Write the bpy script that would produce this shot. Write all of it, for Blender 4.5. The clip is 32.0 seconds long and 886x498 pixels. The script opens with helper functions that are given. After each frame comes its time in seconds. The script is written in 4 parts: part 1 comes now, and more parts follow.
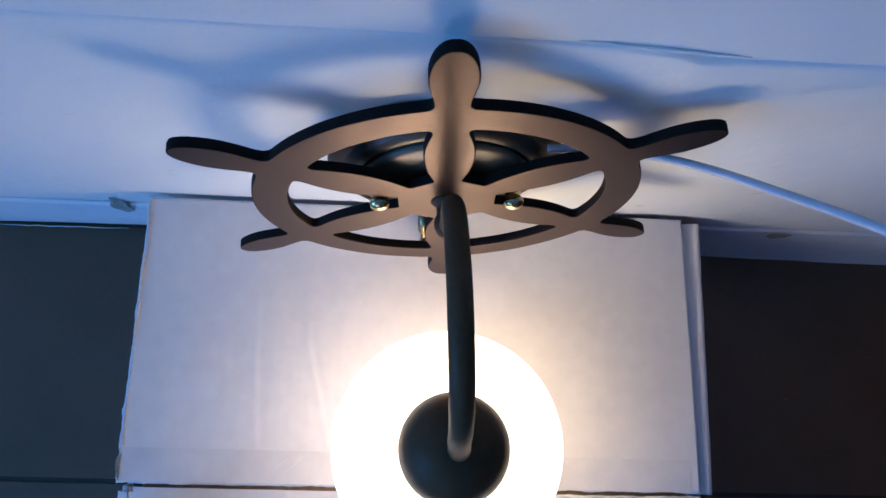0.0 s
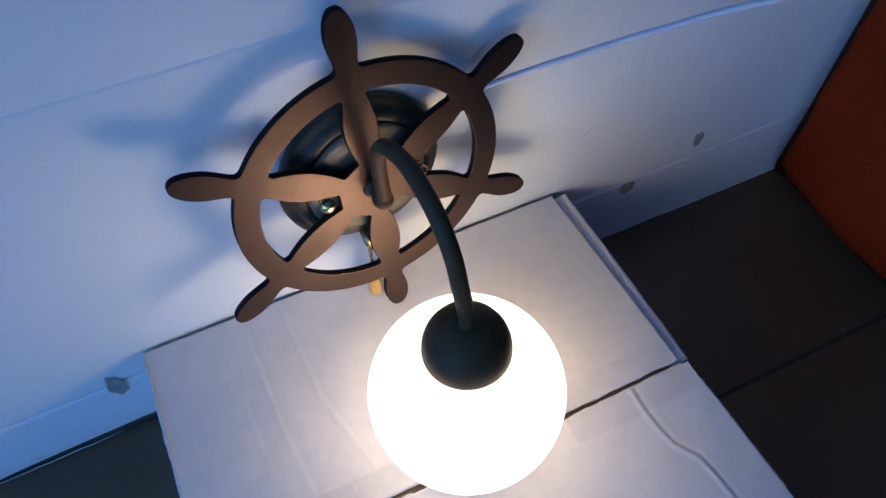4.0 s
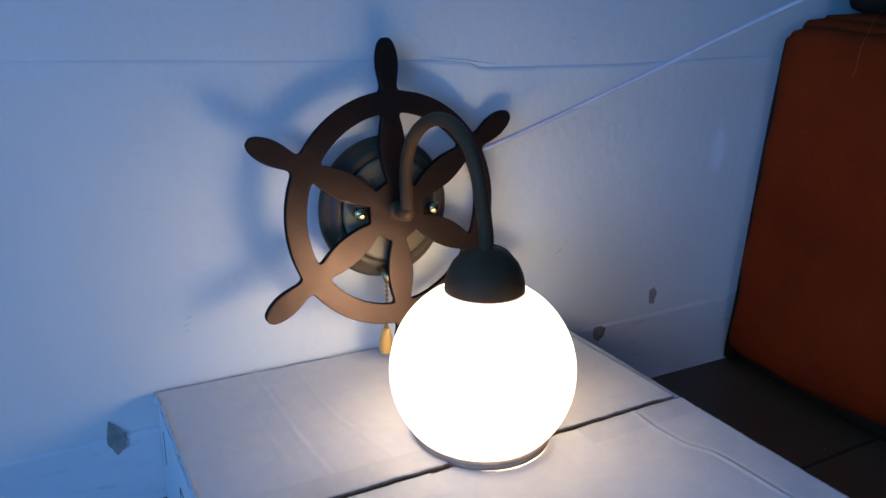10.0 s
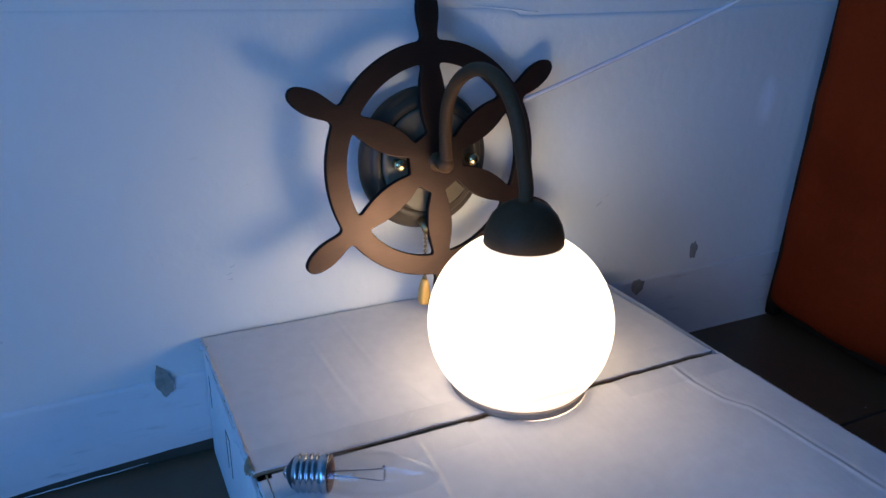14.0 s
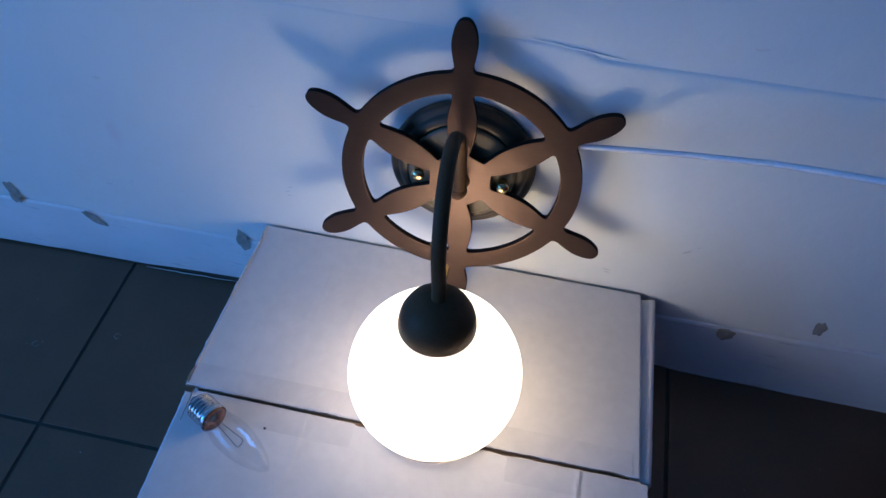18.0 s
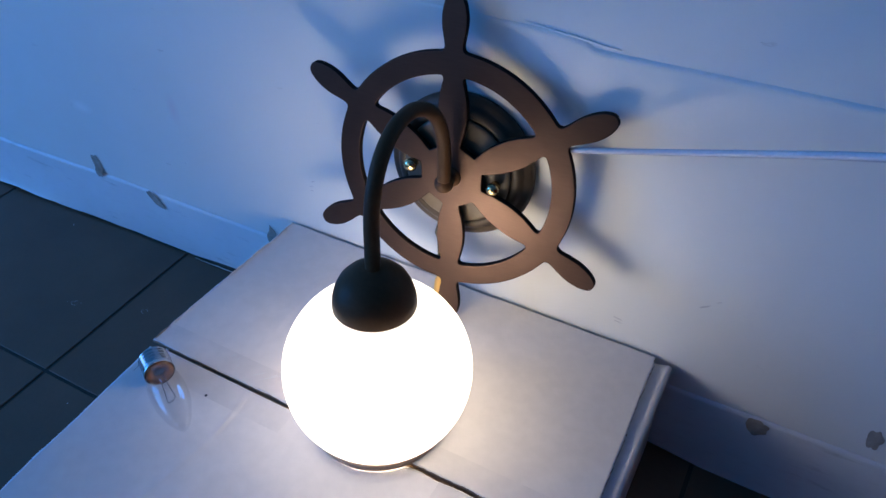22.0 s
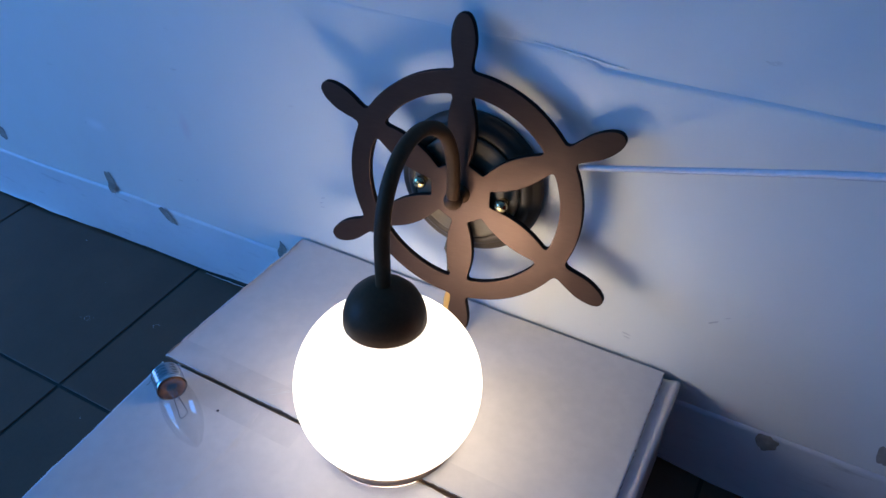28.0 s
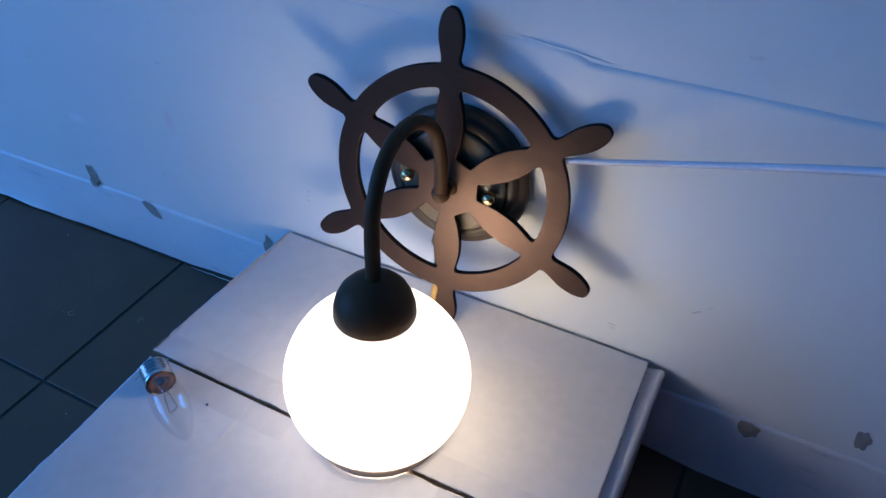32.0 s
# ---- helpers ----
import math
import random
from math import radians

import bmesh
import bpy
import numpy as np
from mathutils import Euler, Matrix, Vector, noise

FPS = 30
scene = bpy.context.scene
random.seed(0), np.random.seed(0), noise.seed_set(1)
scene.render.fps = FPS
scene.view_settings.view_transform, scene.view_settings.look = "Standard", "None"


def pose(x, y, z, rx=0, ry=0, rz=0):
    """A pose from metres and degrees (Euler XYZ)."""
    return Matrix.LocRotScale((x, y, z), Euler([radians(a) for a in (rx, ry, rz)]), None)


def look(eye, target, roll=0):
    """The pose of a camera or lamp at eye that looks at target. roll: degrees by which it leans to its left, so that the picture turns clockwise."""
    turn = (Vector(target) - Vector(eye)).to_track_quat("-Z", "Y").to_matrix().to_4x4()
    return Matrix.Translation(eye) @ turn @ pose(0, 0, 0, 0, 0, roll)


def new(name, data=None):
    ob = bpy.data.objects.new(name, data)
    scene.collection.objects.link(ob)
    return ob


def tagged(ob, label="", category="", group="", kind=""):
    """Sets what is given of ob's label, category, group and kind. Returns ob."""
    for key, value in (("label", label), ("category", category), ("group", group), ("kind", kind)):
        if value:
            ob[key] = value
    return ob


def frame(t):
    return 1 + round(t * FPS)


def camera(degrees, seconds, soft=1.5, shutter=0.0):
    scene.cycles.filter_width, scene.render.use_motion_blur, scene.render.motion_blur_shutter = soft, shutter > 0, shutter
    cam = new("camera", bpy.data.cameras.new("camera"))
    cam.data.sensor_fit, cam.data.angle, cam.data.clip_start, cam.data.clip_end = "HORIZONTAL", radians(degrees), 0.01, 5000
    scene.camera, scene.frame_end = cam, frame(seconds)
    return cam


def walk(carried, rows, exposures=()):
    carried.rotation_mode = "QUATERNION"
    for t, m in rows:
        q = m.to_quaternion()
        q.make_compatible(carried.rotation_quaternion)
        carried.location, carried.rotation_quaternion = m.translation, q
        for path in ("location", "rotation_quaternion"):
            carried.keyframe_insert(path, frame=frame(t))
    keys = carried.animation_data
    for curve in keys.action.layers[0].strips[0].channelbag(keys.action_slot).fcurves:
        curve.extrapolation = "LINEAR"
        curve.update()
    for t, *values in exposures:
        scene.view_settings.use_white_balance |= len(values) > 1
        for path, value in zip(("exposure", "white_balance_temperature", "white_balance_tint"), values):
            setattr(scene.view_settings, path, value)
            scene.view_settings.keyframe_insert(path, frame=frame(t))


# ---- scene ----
cam = camera(61.37, 32.0, 1.5)
PATH = [
    (0.0, -0.0197, -0.1383, 0.6816, 10.37, -2.92, 1.66),
    (0.5, -0.0088, -0.1354, 0.7264, 6.87, -3.01, 1.35),
    (1.0, -0.0033, -0.1367, 0.7478, 5.29, -2.43, 2.01),
    (1.5, 0.0027, -0.1393, 0.7491, 5.28, -1.67, 1.88),
    (2.0, 0.0062, -0.1495, 0.7438, 5.78, -1.25, 1.04),
    (2.5, -0.0064, -0.1753, 0.7355, 11.23, -1.12, -3.09),
    (3.0, -0.0379, -0.2447, 0.7243, 19.92, -1.69, -14.21),
    (3.5, -0.0697, -0.3074, 0.7261, 26.76, -0.32, -22.28),
    (5.5, -0.2152, -0.5273, 0.6010, 54.43, -1.16, -30.34),
    (6.0, -0.2589, -0.5803, 0.5545, 62.44, -0.91, -29.05),
    (6.5, -0.2769, -0.6184, 0.5076, 67.11, -1.25, -28.51),
    (7.0, -0.2794, -0.6157, 0.4895, 69.21, -1.64, -28.70),
    (7.5, -0.2837, -0.6186, 0.4865, 69.11, -1.96, -28.73),
    (8.0, -0.2829, -0.6152, 0.4798, 69.54, -1.97, -29.03),
    (8.5, -0.2832, -0.6158, 0.4810, 69.47, -2.05, -28.95),
    (9.0, -0.2867, -0.6129, 0.4802, 69.28, -2.32, -29.12),
    (9.5, -0.2857, -0.6138, 0.4806, 69.33, -2.37, -29.02),
    (10.0, -0.2860, -0.6157, 0.4787, 69.69, -2.41, -29.16),
    (10.5, -0.2863, -0.6133, 0.4790, 69.63, -2.62, -29.37),
    (11.0, -0.2858, -0.6140, 0.4794, 69.61, -2.55, -29.30),
    (11.5, -0.2871, -0.6140, 0.4762, 69.60, -2.58, -29.29),
    (12.0, -0.2880, -0.6170, 0.4721, 68.47, -1.73, -27.75),
    (12.5, -0.2887, -0.6194, 0.4736, 68.19, -1.14, -26.81),
    (13.0, -0.2875, -0.6197, 0.4709, 68.00, -1.20, -26.74),
    (13.5, -0.2876, -0.6196, 0.4694, 67.37, -1.46, -26.47),
    (15.5, -0.2657, -0.5814, 0.6132, 53.89, -3.45, -24.10),
    (16.0, -0.2077, -0.5761, 0.6768, 47.41, -1.90, -19.10),
    (16.5, -0.1141, -0.5706, 0.7272, 42.31, -1.30, -13.74),
    (17.0, -0.0759, -0.5100, 0.7545, 39.20, -2.57, -8.93),
    (17.5, -0.0255, -0.4819, 0.7497, 37.91, -2.24, -0.73),
    (18.0, 0.0705, -0.4942, 0.7472, 39.19, -1.22, 11.81),
    (18.5, 0.1050, -0.5021, 0.7302, 42.71, -0.39, 16.15),
    (19.0, 0.1442, -0.5048, 0.7065, 44.45, -0.92, 19.64),
    (19.5, 0.1661, -0.5132, 0.6821, 48.24, -1.69, 21.25),
    (20.0, 0.1885, -0.5247, 0.6690, 49.78, -1.75, 23.76),
    (20.5, 0.2264, -0.5172, 0.6653, 50.20, -0.77, 25.51),
    (21.0, 0.2468, -0.5027, 0.6591, 50.79, 0.19, 25.87),
    (21.5, 0.2469, -0.4950, 0.6421, 49.95, 0.55, 27.47),
    (22.0, 0.2445, -0.4891, 0.6354, 49.49, 0.84, 28.47),
    (22.5, 0.2438, -0.4915, 0.6402, 50.54, 1.22, 28.65),
    (23.0, 0.2437, -0.4905, 0.6413, 50.35, 1.27, 28.84),
    (23.5, 0.2440, -0.4919, 0.6396, 50.46, 1.04, 28.72),
    (24.0, 0.2442, -0.4914, 0.6403, 50.55, 1.16, 28.78),
    (24.5, 0.2443, -0.4901, 0.6414, 50.52, 1.35, 28.81),
    (25.0, 0.2452, -0.4908, 0.6409, 50.64, 1.29, 28.97),
    (25.5, 0.2456, -0.4904, 0.6408, 50.60, 1.32, 29.00),
    (27.5, 0.2453, -0.4905, 0.6421, 50.38, 1.39, 28.91),
    (28.0, 0.2447, -0.4914, 0.6418, 50.43, 1.32, 28.88),
    (28.5, 0.2446, -0.4906, 0.6422, 50.40, 1.26, 28.86),
    (29.0, 0.2460, -0.4926, 0.6412, 50.55, 1.37, 29.23),
    (29.5, 0.2450, -0.4937, 0.6405, 50.52, 1.31, 29.36),
    (30.0, 0.2457, -0.4939, 0.6398, 50.57, 1.18, 29.22),
    (30.5, 0.2459, -0.4942, 0.6395, 50.48, 1.09, 29.29),
    (31.0, 0.2433, -0.4965, 0.6413, 49.96, 0.68, 28.74),
    (31.5, 0.2411, -0.4972, 0.6452, 49.96, 0.74, 28.00),
    (32.0, 0.2403, -0.4970, 0.6466, 49.70, 0.62, 27.47),
]
walk(cam, [(t, pose(x, y, z, rx, ry, rz)) for t, x, y, z, rx, ry, rz in PATH],
     [(0.0, 0.30, 7250, 12), (1.0, 0.03, 7450, 15), (3.0, 0.02, 7350, 13), (6.0, -0.06, 7150, 10), (8.0, -0.08, 7500, 10), (11.5, -0.08, 7500, 10), (13.5, -0.20, 7400, 10), (15.8, -0.32, 7000, 10), (16.6, -0.30, 7000, 10), (18.0, -0.10, 6750, 10), (19.0, -0.06, 6500, 10), (32.0, -0.06, 6500, 10)])

# ---- light ----
world = bpy.data.worlds.new("sky")
scene.world = world
world.use_nodes = True
wn = world.node_tree.nodes
sky = wn.new("ShaderNodeTexSky")
sky.sky_type, sky.sun_disc = "NISHITA", False
sky.sun_elevation, sky.sun_rotation = radians(35), radians(200)
wn["Background"].inputs["Strength"].default_value = 0.1
world.node_tree.links.new(sky.outputs["Color"], wn["Background"].inputs["Color"])

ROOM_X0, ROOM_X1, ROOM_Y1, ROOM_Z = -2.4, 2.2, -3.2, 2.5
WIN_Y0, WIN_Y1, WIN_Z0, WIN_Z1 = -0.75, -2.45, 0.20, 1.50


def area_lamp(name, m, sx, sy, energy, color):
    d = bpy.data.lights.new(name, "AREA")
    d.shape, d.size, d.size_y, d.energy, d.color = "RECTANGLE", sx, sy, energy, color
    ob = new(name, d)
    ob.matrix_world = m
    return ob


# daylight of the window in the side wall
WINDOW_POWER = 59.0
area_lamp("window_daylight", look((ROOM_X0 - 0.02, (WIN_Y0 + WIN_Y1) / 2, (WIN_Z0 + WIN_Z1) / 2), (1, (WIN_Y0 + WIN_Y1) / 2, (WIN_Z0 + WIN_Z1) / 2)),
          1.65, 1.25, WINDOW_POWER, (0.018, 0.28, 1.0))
# unseen second window, added so that its daylight fills the room
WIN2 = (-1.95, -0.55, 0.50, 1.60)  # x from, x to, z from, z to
area_lamp("rear_fill_daylight", look(((WIN2[0] + WIN2[1]) / 2, ROOM_Y1 - 0.02, (WIN2[2] + WIN2[3]) / 2), ((WIN2[0] + WIN2[1]) / 2, 0, (WIN2[2] + WIN2[3]) / 2)),
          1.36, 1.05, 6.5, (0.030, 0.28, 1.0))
GLOBE_GLOW, GLOBE_COLOR = 1.45, (1.0, 0.855, 0.68)
# the lamp's bulb, whose light passes partly straight through the opal glass
BULB_POWER, BULB_CLEAR = 3.0, 0.16
bulb_light = bpy.data.lights.new("lamp_bulb", "POINT")
bulb_light.energy, bulb_light.color, bulb_light.shadow_soft_size = BULB_POWER, GLOBE_COLOR, 0.036
new("lamp_bulb", bulb_light).location = (0.0093, -0.1760, 0.200)


# ---- materials ----
def base_mat(name, color, rough=0.6, metal=0.0, spec=0.5):
    m = bpy.data.materials.new(name)
    m.use_nodes = True
    b = m.node_tree.nodes["Principled BSDF"]
    b.inputs["Base Color"].default_value = (*color, 1)
    b.inputs["Roughness"].default_value = rough
    b.inputs["Metallic"].default_value = metal
    b.inputs["Specular IOR Level"].default_value = spec
    return m, m.node_tree.nodes, m.node_tree.links, b


def coords(n, l, scale=(1, 1, 1)):
    tc, mp = n.new("ShaderNodeTexCoord"), n.new("ShaderNodeMapping")
    mp.inputs["Scale"].default_value = scale
    l.new(tc.outputs["Object"], mp.inputs["Vector"])
    return mp.outputs["Vector"]


def noise_tex(n, l, vec, scale, detail=4.0, rough=0.55):
    t = n.new("ShaderNodeTexNoise")
    t.inputs["Scale"].default_value, t.inputs["Detail"].default_value, t.inputs["Roughness"].default_value = scale, detail, rough
    l.new(vec, t.inputs["Vector"])
    return t.outputs["Fac"]


def ramp(n, l, fac, stops):
    r = n.new("ShaderNodeValToRGB")
    e = r.color_ramp.elements
    while len(e) < len(stops):
        e.new(0.5)
    for el, (p, c) in zip(e, stops):
        el.position, el.color = p, (*c, 1)
    l.new(fac, r.inputs["Fac"])
    return r.outputs["Color"]


def mix(n, l, fac, a, b, mode="MIX"):
    x = n.new("ShaderNodeMix")
    x.data_type, x.blend_type = "RGBA", mode
    if isinstance(fac, float):
        x.inputs["Factor"].default_value = fac
    else:
        l.new(fac, x.inputs["Factor"])
    for key, v in (("A", a), ("B", b)):
        sock = [s for s in x.inputs if s.name == key and s.type == "RGBA"][0]
        if isinstance(v, tuple):
            sock.default_value = (*v, 1)
        else:
            l.new(v, sock)
    return [s for s in x.outputs if s.type == "RGBA"][0]


def bump(n, l, b, height, strength, distance):
    k = n.new("ShaderNodeBump")
    k.inputs["Strength"].default_value, k.inputs["Distance"].default_value = strength, distance
    l.new(height, k.inputs["Height"])
    l.new(k.outputs["Normal"], b.inputs["Normal"])


def mottled(name, c0, c1, rough, scale, fine, bump_d, stretch=(1, 1, 1), metal=0.0, spec=0.5):
    """A colour that varies at a broad and a fine scale, with fine relief."""
    m, n, l, b = base_mat(name, c0, rough, metal, spec)
    v = coords(n, l, stretch)
    broad = noise_tex(n, l, v, scale)
    small = noise_tex(n, l, v, fine, 6.0, 0.65)
    col = ramp(n, l, broad, [(0.3, c0), (0.7, c1)])
    grain = ramp(n, l, small, [(0.3, (0.86, 0.86, 0.86)), (0.7, (1.0, 1.0, 1.0))])
    l.new(mix(n, l, 1.0, col, grain, "MULTIPLY"), b.inputs["Base Color"])
    rr = n.new("ShaderNodeMapRange")
    rr.inputs["To Min"].default_value, rr.inputs["To Max"].default_value = max(0.02, rough - 0.09), min(1, rough + 0.09)
    l.new(small, rr.inputs["Value"])
    l.new(rr.outputs["Result"], b.inputs["Roughness"])
    bump(n, l, b, small, 0.35, bump_d)
    return m


def wall_paint():
    m, n, l, b = base_mat("wall_paint", (0.8, 0.8, 0.78), 0.5)
    v = coords(n, l)
    broad = noise_tex(n, l, v, 3.0, 5.0)
    col = ramp(n, l, broad, [(0.3, (0.79, 0.79, 0.75)), (0.7, (0.86, 0.86, 0.815))])
    # scuffs: thin, short, greyish
    sv = coords(n, l, (9, 9, 26))
    spots = noise_tex(n, l, sv, 2.3, 8.0, 0.7)
    sc = ramp(n, l, spots, [(0.0, (1, 1, 1)), (0.66, (1, 1, 1)), (0.72, (0.80, 0.78, 0.76)), (1.0, (0.66, 0.63, 0.6))])
    worn = mix(n, l, 1.0, col, sc, "MULTIPLY")
    # a glint painted as a pale spot, a spot rubbed lighter, a faint pink patch: x, z, half sizes, strength, colour
    for x, z, sx, sz, most, tint in ((0.452, 0.290, 0.017, 0.034, 1.5, (0.97, 0.97, 0.97)), (-0.525, 0.187, 0.022, 0.010, 0.6, (0.97, 0.97, 0.97)), (-0.364, 0.225, 0.010, 0.022, 0.45, (0.80, 0.62, 0.64))):
        tc, mp, g, fade = n.new("ShaderNodeTexCoord"), n.new("ShaderNodeMapping"), n.new("ShaderNodeTexGradient"), n.new("ShaderNodeMath")
        mp.inputs["Scale"].default_value = (1 / sx, 1 / sx, 1 / sz)
        mp.inputs["Location"].default_value = (-x / sx, 0, -z / sz)
        g.gradient_type = "SPHERICAL"
        fade.operation, fade.inputs[1].default_value, fade.use_clamp = "MULTIPLY", most, True
        l.new(tc.outputs["Object"], mp.inputs["Vector"])
        l.new(mp.outputs["Vector"], g.inputs["Vector"])
        l.new(g.outputs["Fac"], fade.inputs[0])
        worn = mix(n, l, fade.outputs[0], worn, tint)
    l.new(worn, b.inputs["Base Color"])
    fine = noise_tex(n, l, v, 85.0, 5.0, 0.6)
    lump = noise_tex(n, l, v, 22.0, 3.0)
    a = n.new("ShaderNodeMath")
    a.operation = "MULTIPLY_ADD"
    a.inputs[1].default_value = 0.45
    l.new(fine, a.inputs[0])
    l.new(lump, a.inputs[2])
    bump(n, l, b, a.outputs[0], 0.36, 0.0035)
    return m


def card_board():
    m, n, l, b = base_mat("white_cardboard", (0.72, 0.69, 0.68), 0.68, 0, 0.15)
    v = coords(n, l)
    broad = noise_tex(n, l, v, 6.0, 5.0)
    col = ramp(n, l, broad, [(0.3, (0.722, 0.679, 0.657)), (0.7, (0.81, 0.762, 0.738))])
    small = noise_tex(n, l, v, 90.0, 5.0)
    l.new(mix(n, l, 1.0, col, ramp(n, l, small, [(0.3, (0.93, 0.93, 0.93)), (0.7, (1, 1, 1))]), "MULTIPLY"), b.inputs["Base Color"])
    # faint flutes of the corrugated board, running away from the wall
    w = n.new("ShaderNodeTexWave")
    w.inputs["Scale"].default_value, w.inputs["Distortion"].default_value = 45.0, 0.6
    l.new(v, w.inputs["Vector"])
    a = n.new("ShaderNodeMath")
    a.operation = "MULTIPLY_ADD"
    a.inputs[1].default_value = 0.035
    l.new(w.outputs["Fac"], a.inputs[0])
    l.new(broad, a.inputs[2])
    bump(n, l, b, a.outputs[0], 0.3, 0.0022)
    return m


def wheel_wood():
    m, n, l, b = base_mat("dark_brushed_wood", (0.1, 0.06, 0.045), 0.41, 0.9, 0.3)
    v = coords(n, l, (22, 260, 1))
    g = noise_tex(n, l, v, 3.0, 6.0, 0.6)
    broad = noise_tex(n, l, coords(n, l), 14.0, 4.0)
    col = ramp(n, l, g, [(0.3, (0.096, 0.060, 0.047)), (0.55, (0.103, 0.065, 0.051)), (0.75, (0.110, 0.070, 0.055))])
    l.new(mix(n, l, 1.0, col, ramp(n, l, broad, [(0.3, (0.85, 0.85, 0.85)), (0.7, (1, 1, 1))]), "MULTIPLY"), b.inputs["Base Color"])
    bump(n, l, b, g, 0.02, 0.0003)
    return m


def smeared(name):
    """White gloss paint with faint dark smears that run along the board."""
    m, n, l, b = base_mat(name, (0.76, 0.76, 0.76), 0.42)
    v = coords(n, l, (8, 8, 55))
    smear = noise_tex(n, l, v, 2.0, 7.0, 0.65)
    broad = noise_tex(n, l, coords(n, l), 7.0, 4.0)
    col = ramp(n, l, broad, [(0.3, (0.72, 0.72, 0.72)), (0.7, (0.80, 0.80, 0.79))])
    dirt = ramp(n, l, smear, [(0.0, (1, 1, 1)), (0.60, (1, 1, 1)), (0.70, (0.80, 0.79, 0.78)), (1.0, (0.5, 0.48, 0.46))])
    fine = noise_tex(n, l, coords(n, l, (14, 14, 40)), 3.0, 5.0, 0.6)
    rub = ramp(n, l, fine, [(0.0, (1, 1, 1)), (0.55, (1, 1, 1)), (0.75, (0.945, 0.94, 0.935)), (1.0, (0.85, 0.84, 0.83))])
    l.new(mix(n, l, 1.0, mix(n, l, 1.0, col, dirt, "MULTIPLY"), rub, "MULTIPLY"), b.inputs["Base Color"])
    bump(n, l, b, broad, 0.4, 0.004)
    return m


def glow(name, color, strength):
    """Milk glass: its glow weakens towards the foot, and it lets part of the bulb's light straight through."""
    m = bpy.data.materials.new(name)
    m.use_nodes = True
    b = m.node_tree.nodes["Principled BSDF"]
    b.inputs["Base Color"].default_value = (0.48, 0.47, 0.45, 1)
    b.inputs["Roughness"].default_value = 0.3
    b.inputs["Emission Color"].default_value = (*color, 1)
    n, l = m.node_tree.nodes, m.node_tree.links
    # brightest round the bulb, weaker towards the foot
    tc, sep, fall = n.new("ShaderNodeTexCoord"), n.new("ShaderNodeSeparateXYZ"), n.new("ShaderNodeMapRange")
    l.new(tc.outputs["Object"], sep.inputs["Vector"])
    l.new(sep.outputs["Z"], fall.inputs["Value"])
    for key, v in (("From Min", -0.055), ("From Max", 0.015), ("To Min", 0.72 * strength), ("To Max", strength)):
        fall.inputs[key].default_value = v
    l.new(fall.outputs["Result"], b.inputs["Emission Strength"])
    clear, mx = n.new("ShaderNodeBsdfTransparent"), n.new("ShaderNodeMixShader")
    clear.inputs["Color"].default_value = (1, 0.98, 0.95, 1)
    thin = n.new("ShaderNodeMapRange")  # less clear at the foot, to dim the light on the carton
    l.new(sep.outputs["Z"], thin.inputs["Value"])
    for key, v in (("From Min", -0.054), ("From Max", -0.022), ("To Min", 0.12 * BULB_CLEAR), ("To Max", BULB_CLEAR)):
        thin.inputs[key].default_value = v
    l.new(thin.outputs["Result"], mx.inputs["Fac"])
    l.new(b.outputs["BSDF"], mx.inputs[1])
    l.new(clear.outputs["BSDF"], mx.inputs[2])
    l.new(mx.outputs["Shader"], n["Material Output"].inputs["Surface"])
    return m


def clear_glass(name):
    """A thin clear shell: lets light through, with a gloss that grows towards the rim."""
    m = bpy.data.materials.new(name)
    m.use_nodes = True
    n, l = m.node_tree.nodes, m.node_tree.links
    n.remove(n["Principled BSDF"])
    clear, shine, fr, mx = n.new("ShaderNodeBsdfTransparent"), n.new("ShaderNodeBsdfGlossy"), n.new("ShaderNodeFresnel"), n.new("ShaderNodeMixShader")
    clear.inputs["Color"].default_value = (0.97, 0.97, 0.97, 1)
    shine.inputs["Roughness"].default_value = 0.07
    fr.inputs["IOR"].default_value = 1.6
    most = n.new("ShaderNodeMath")
    most.operation = "MINIMUM"
    most.inputs[1].default_value = 0.115
    l.new(fr.outputs["Fac"], most.inputs[0])
    l.new(most.outputs[0], mx.inputs["Fac"])
    l.new(clear.outputs["BSDF"], mx.inputs[1])
    l.new(shine.outputs["BSDF"], mx.inputs[2])
    l.new(mx.outputs["Shader"], n["Material Output"].inputs["Surface"])
    return m


WALL = wall_paint()
SKIRT = mottled("window_paint", (0.70, 0.70, 0.70), (0.80, 0.80, 0.79), 0.45, 7.0, 70.0, 0.002)
SKIRTING = smeared("skirting_paint")
CHIP = mottled("bare_plaster", (0.29, 0.258, 0.215), (0.44, 0.40, 0.345), 0.9, 90.0, 260.0, 0.0004)
PLAIN = mottled("grey_beige_paint", (0.34, 0.32, 0.30), (0.42, 0.40, 0.37), 0.7, 3.0, 90.0, 0.001)
CEIL = mottled("ceiling_paint", (0.5, 0.5, 0.5), (0.58, 0.58, 0.57), 0.8, 3.0, 80.0, 0.001)
SMUDGE = mottled("grey_smudge", (0.63, 0.62, 0.61), (0.77, 0.76, 0.75), 0.7, 80.0, 300.0, 0.0003)
FLECK = mottled("pale_dust", (0.45, 0.45, 0.44), (0.6, 0.6, 0.58), 0.9, 80.0, 300.0, 0.0003)
CARD = card_board()
KRAFT = mottled("brown_kraft_edge", (0.27, 0.175, 0.105), (0.42, 0.285, 0.18), 0.85, 120.0, 500.0, 0.001)
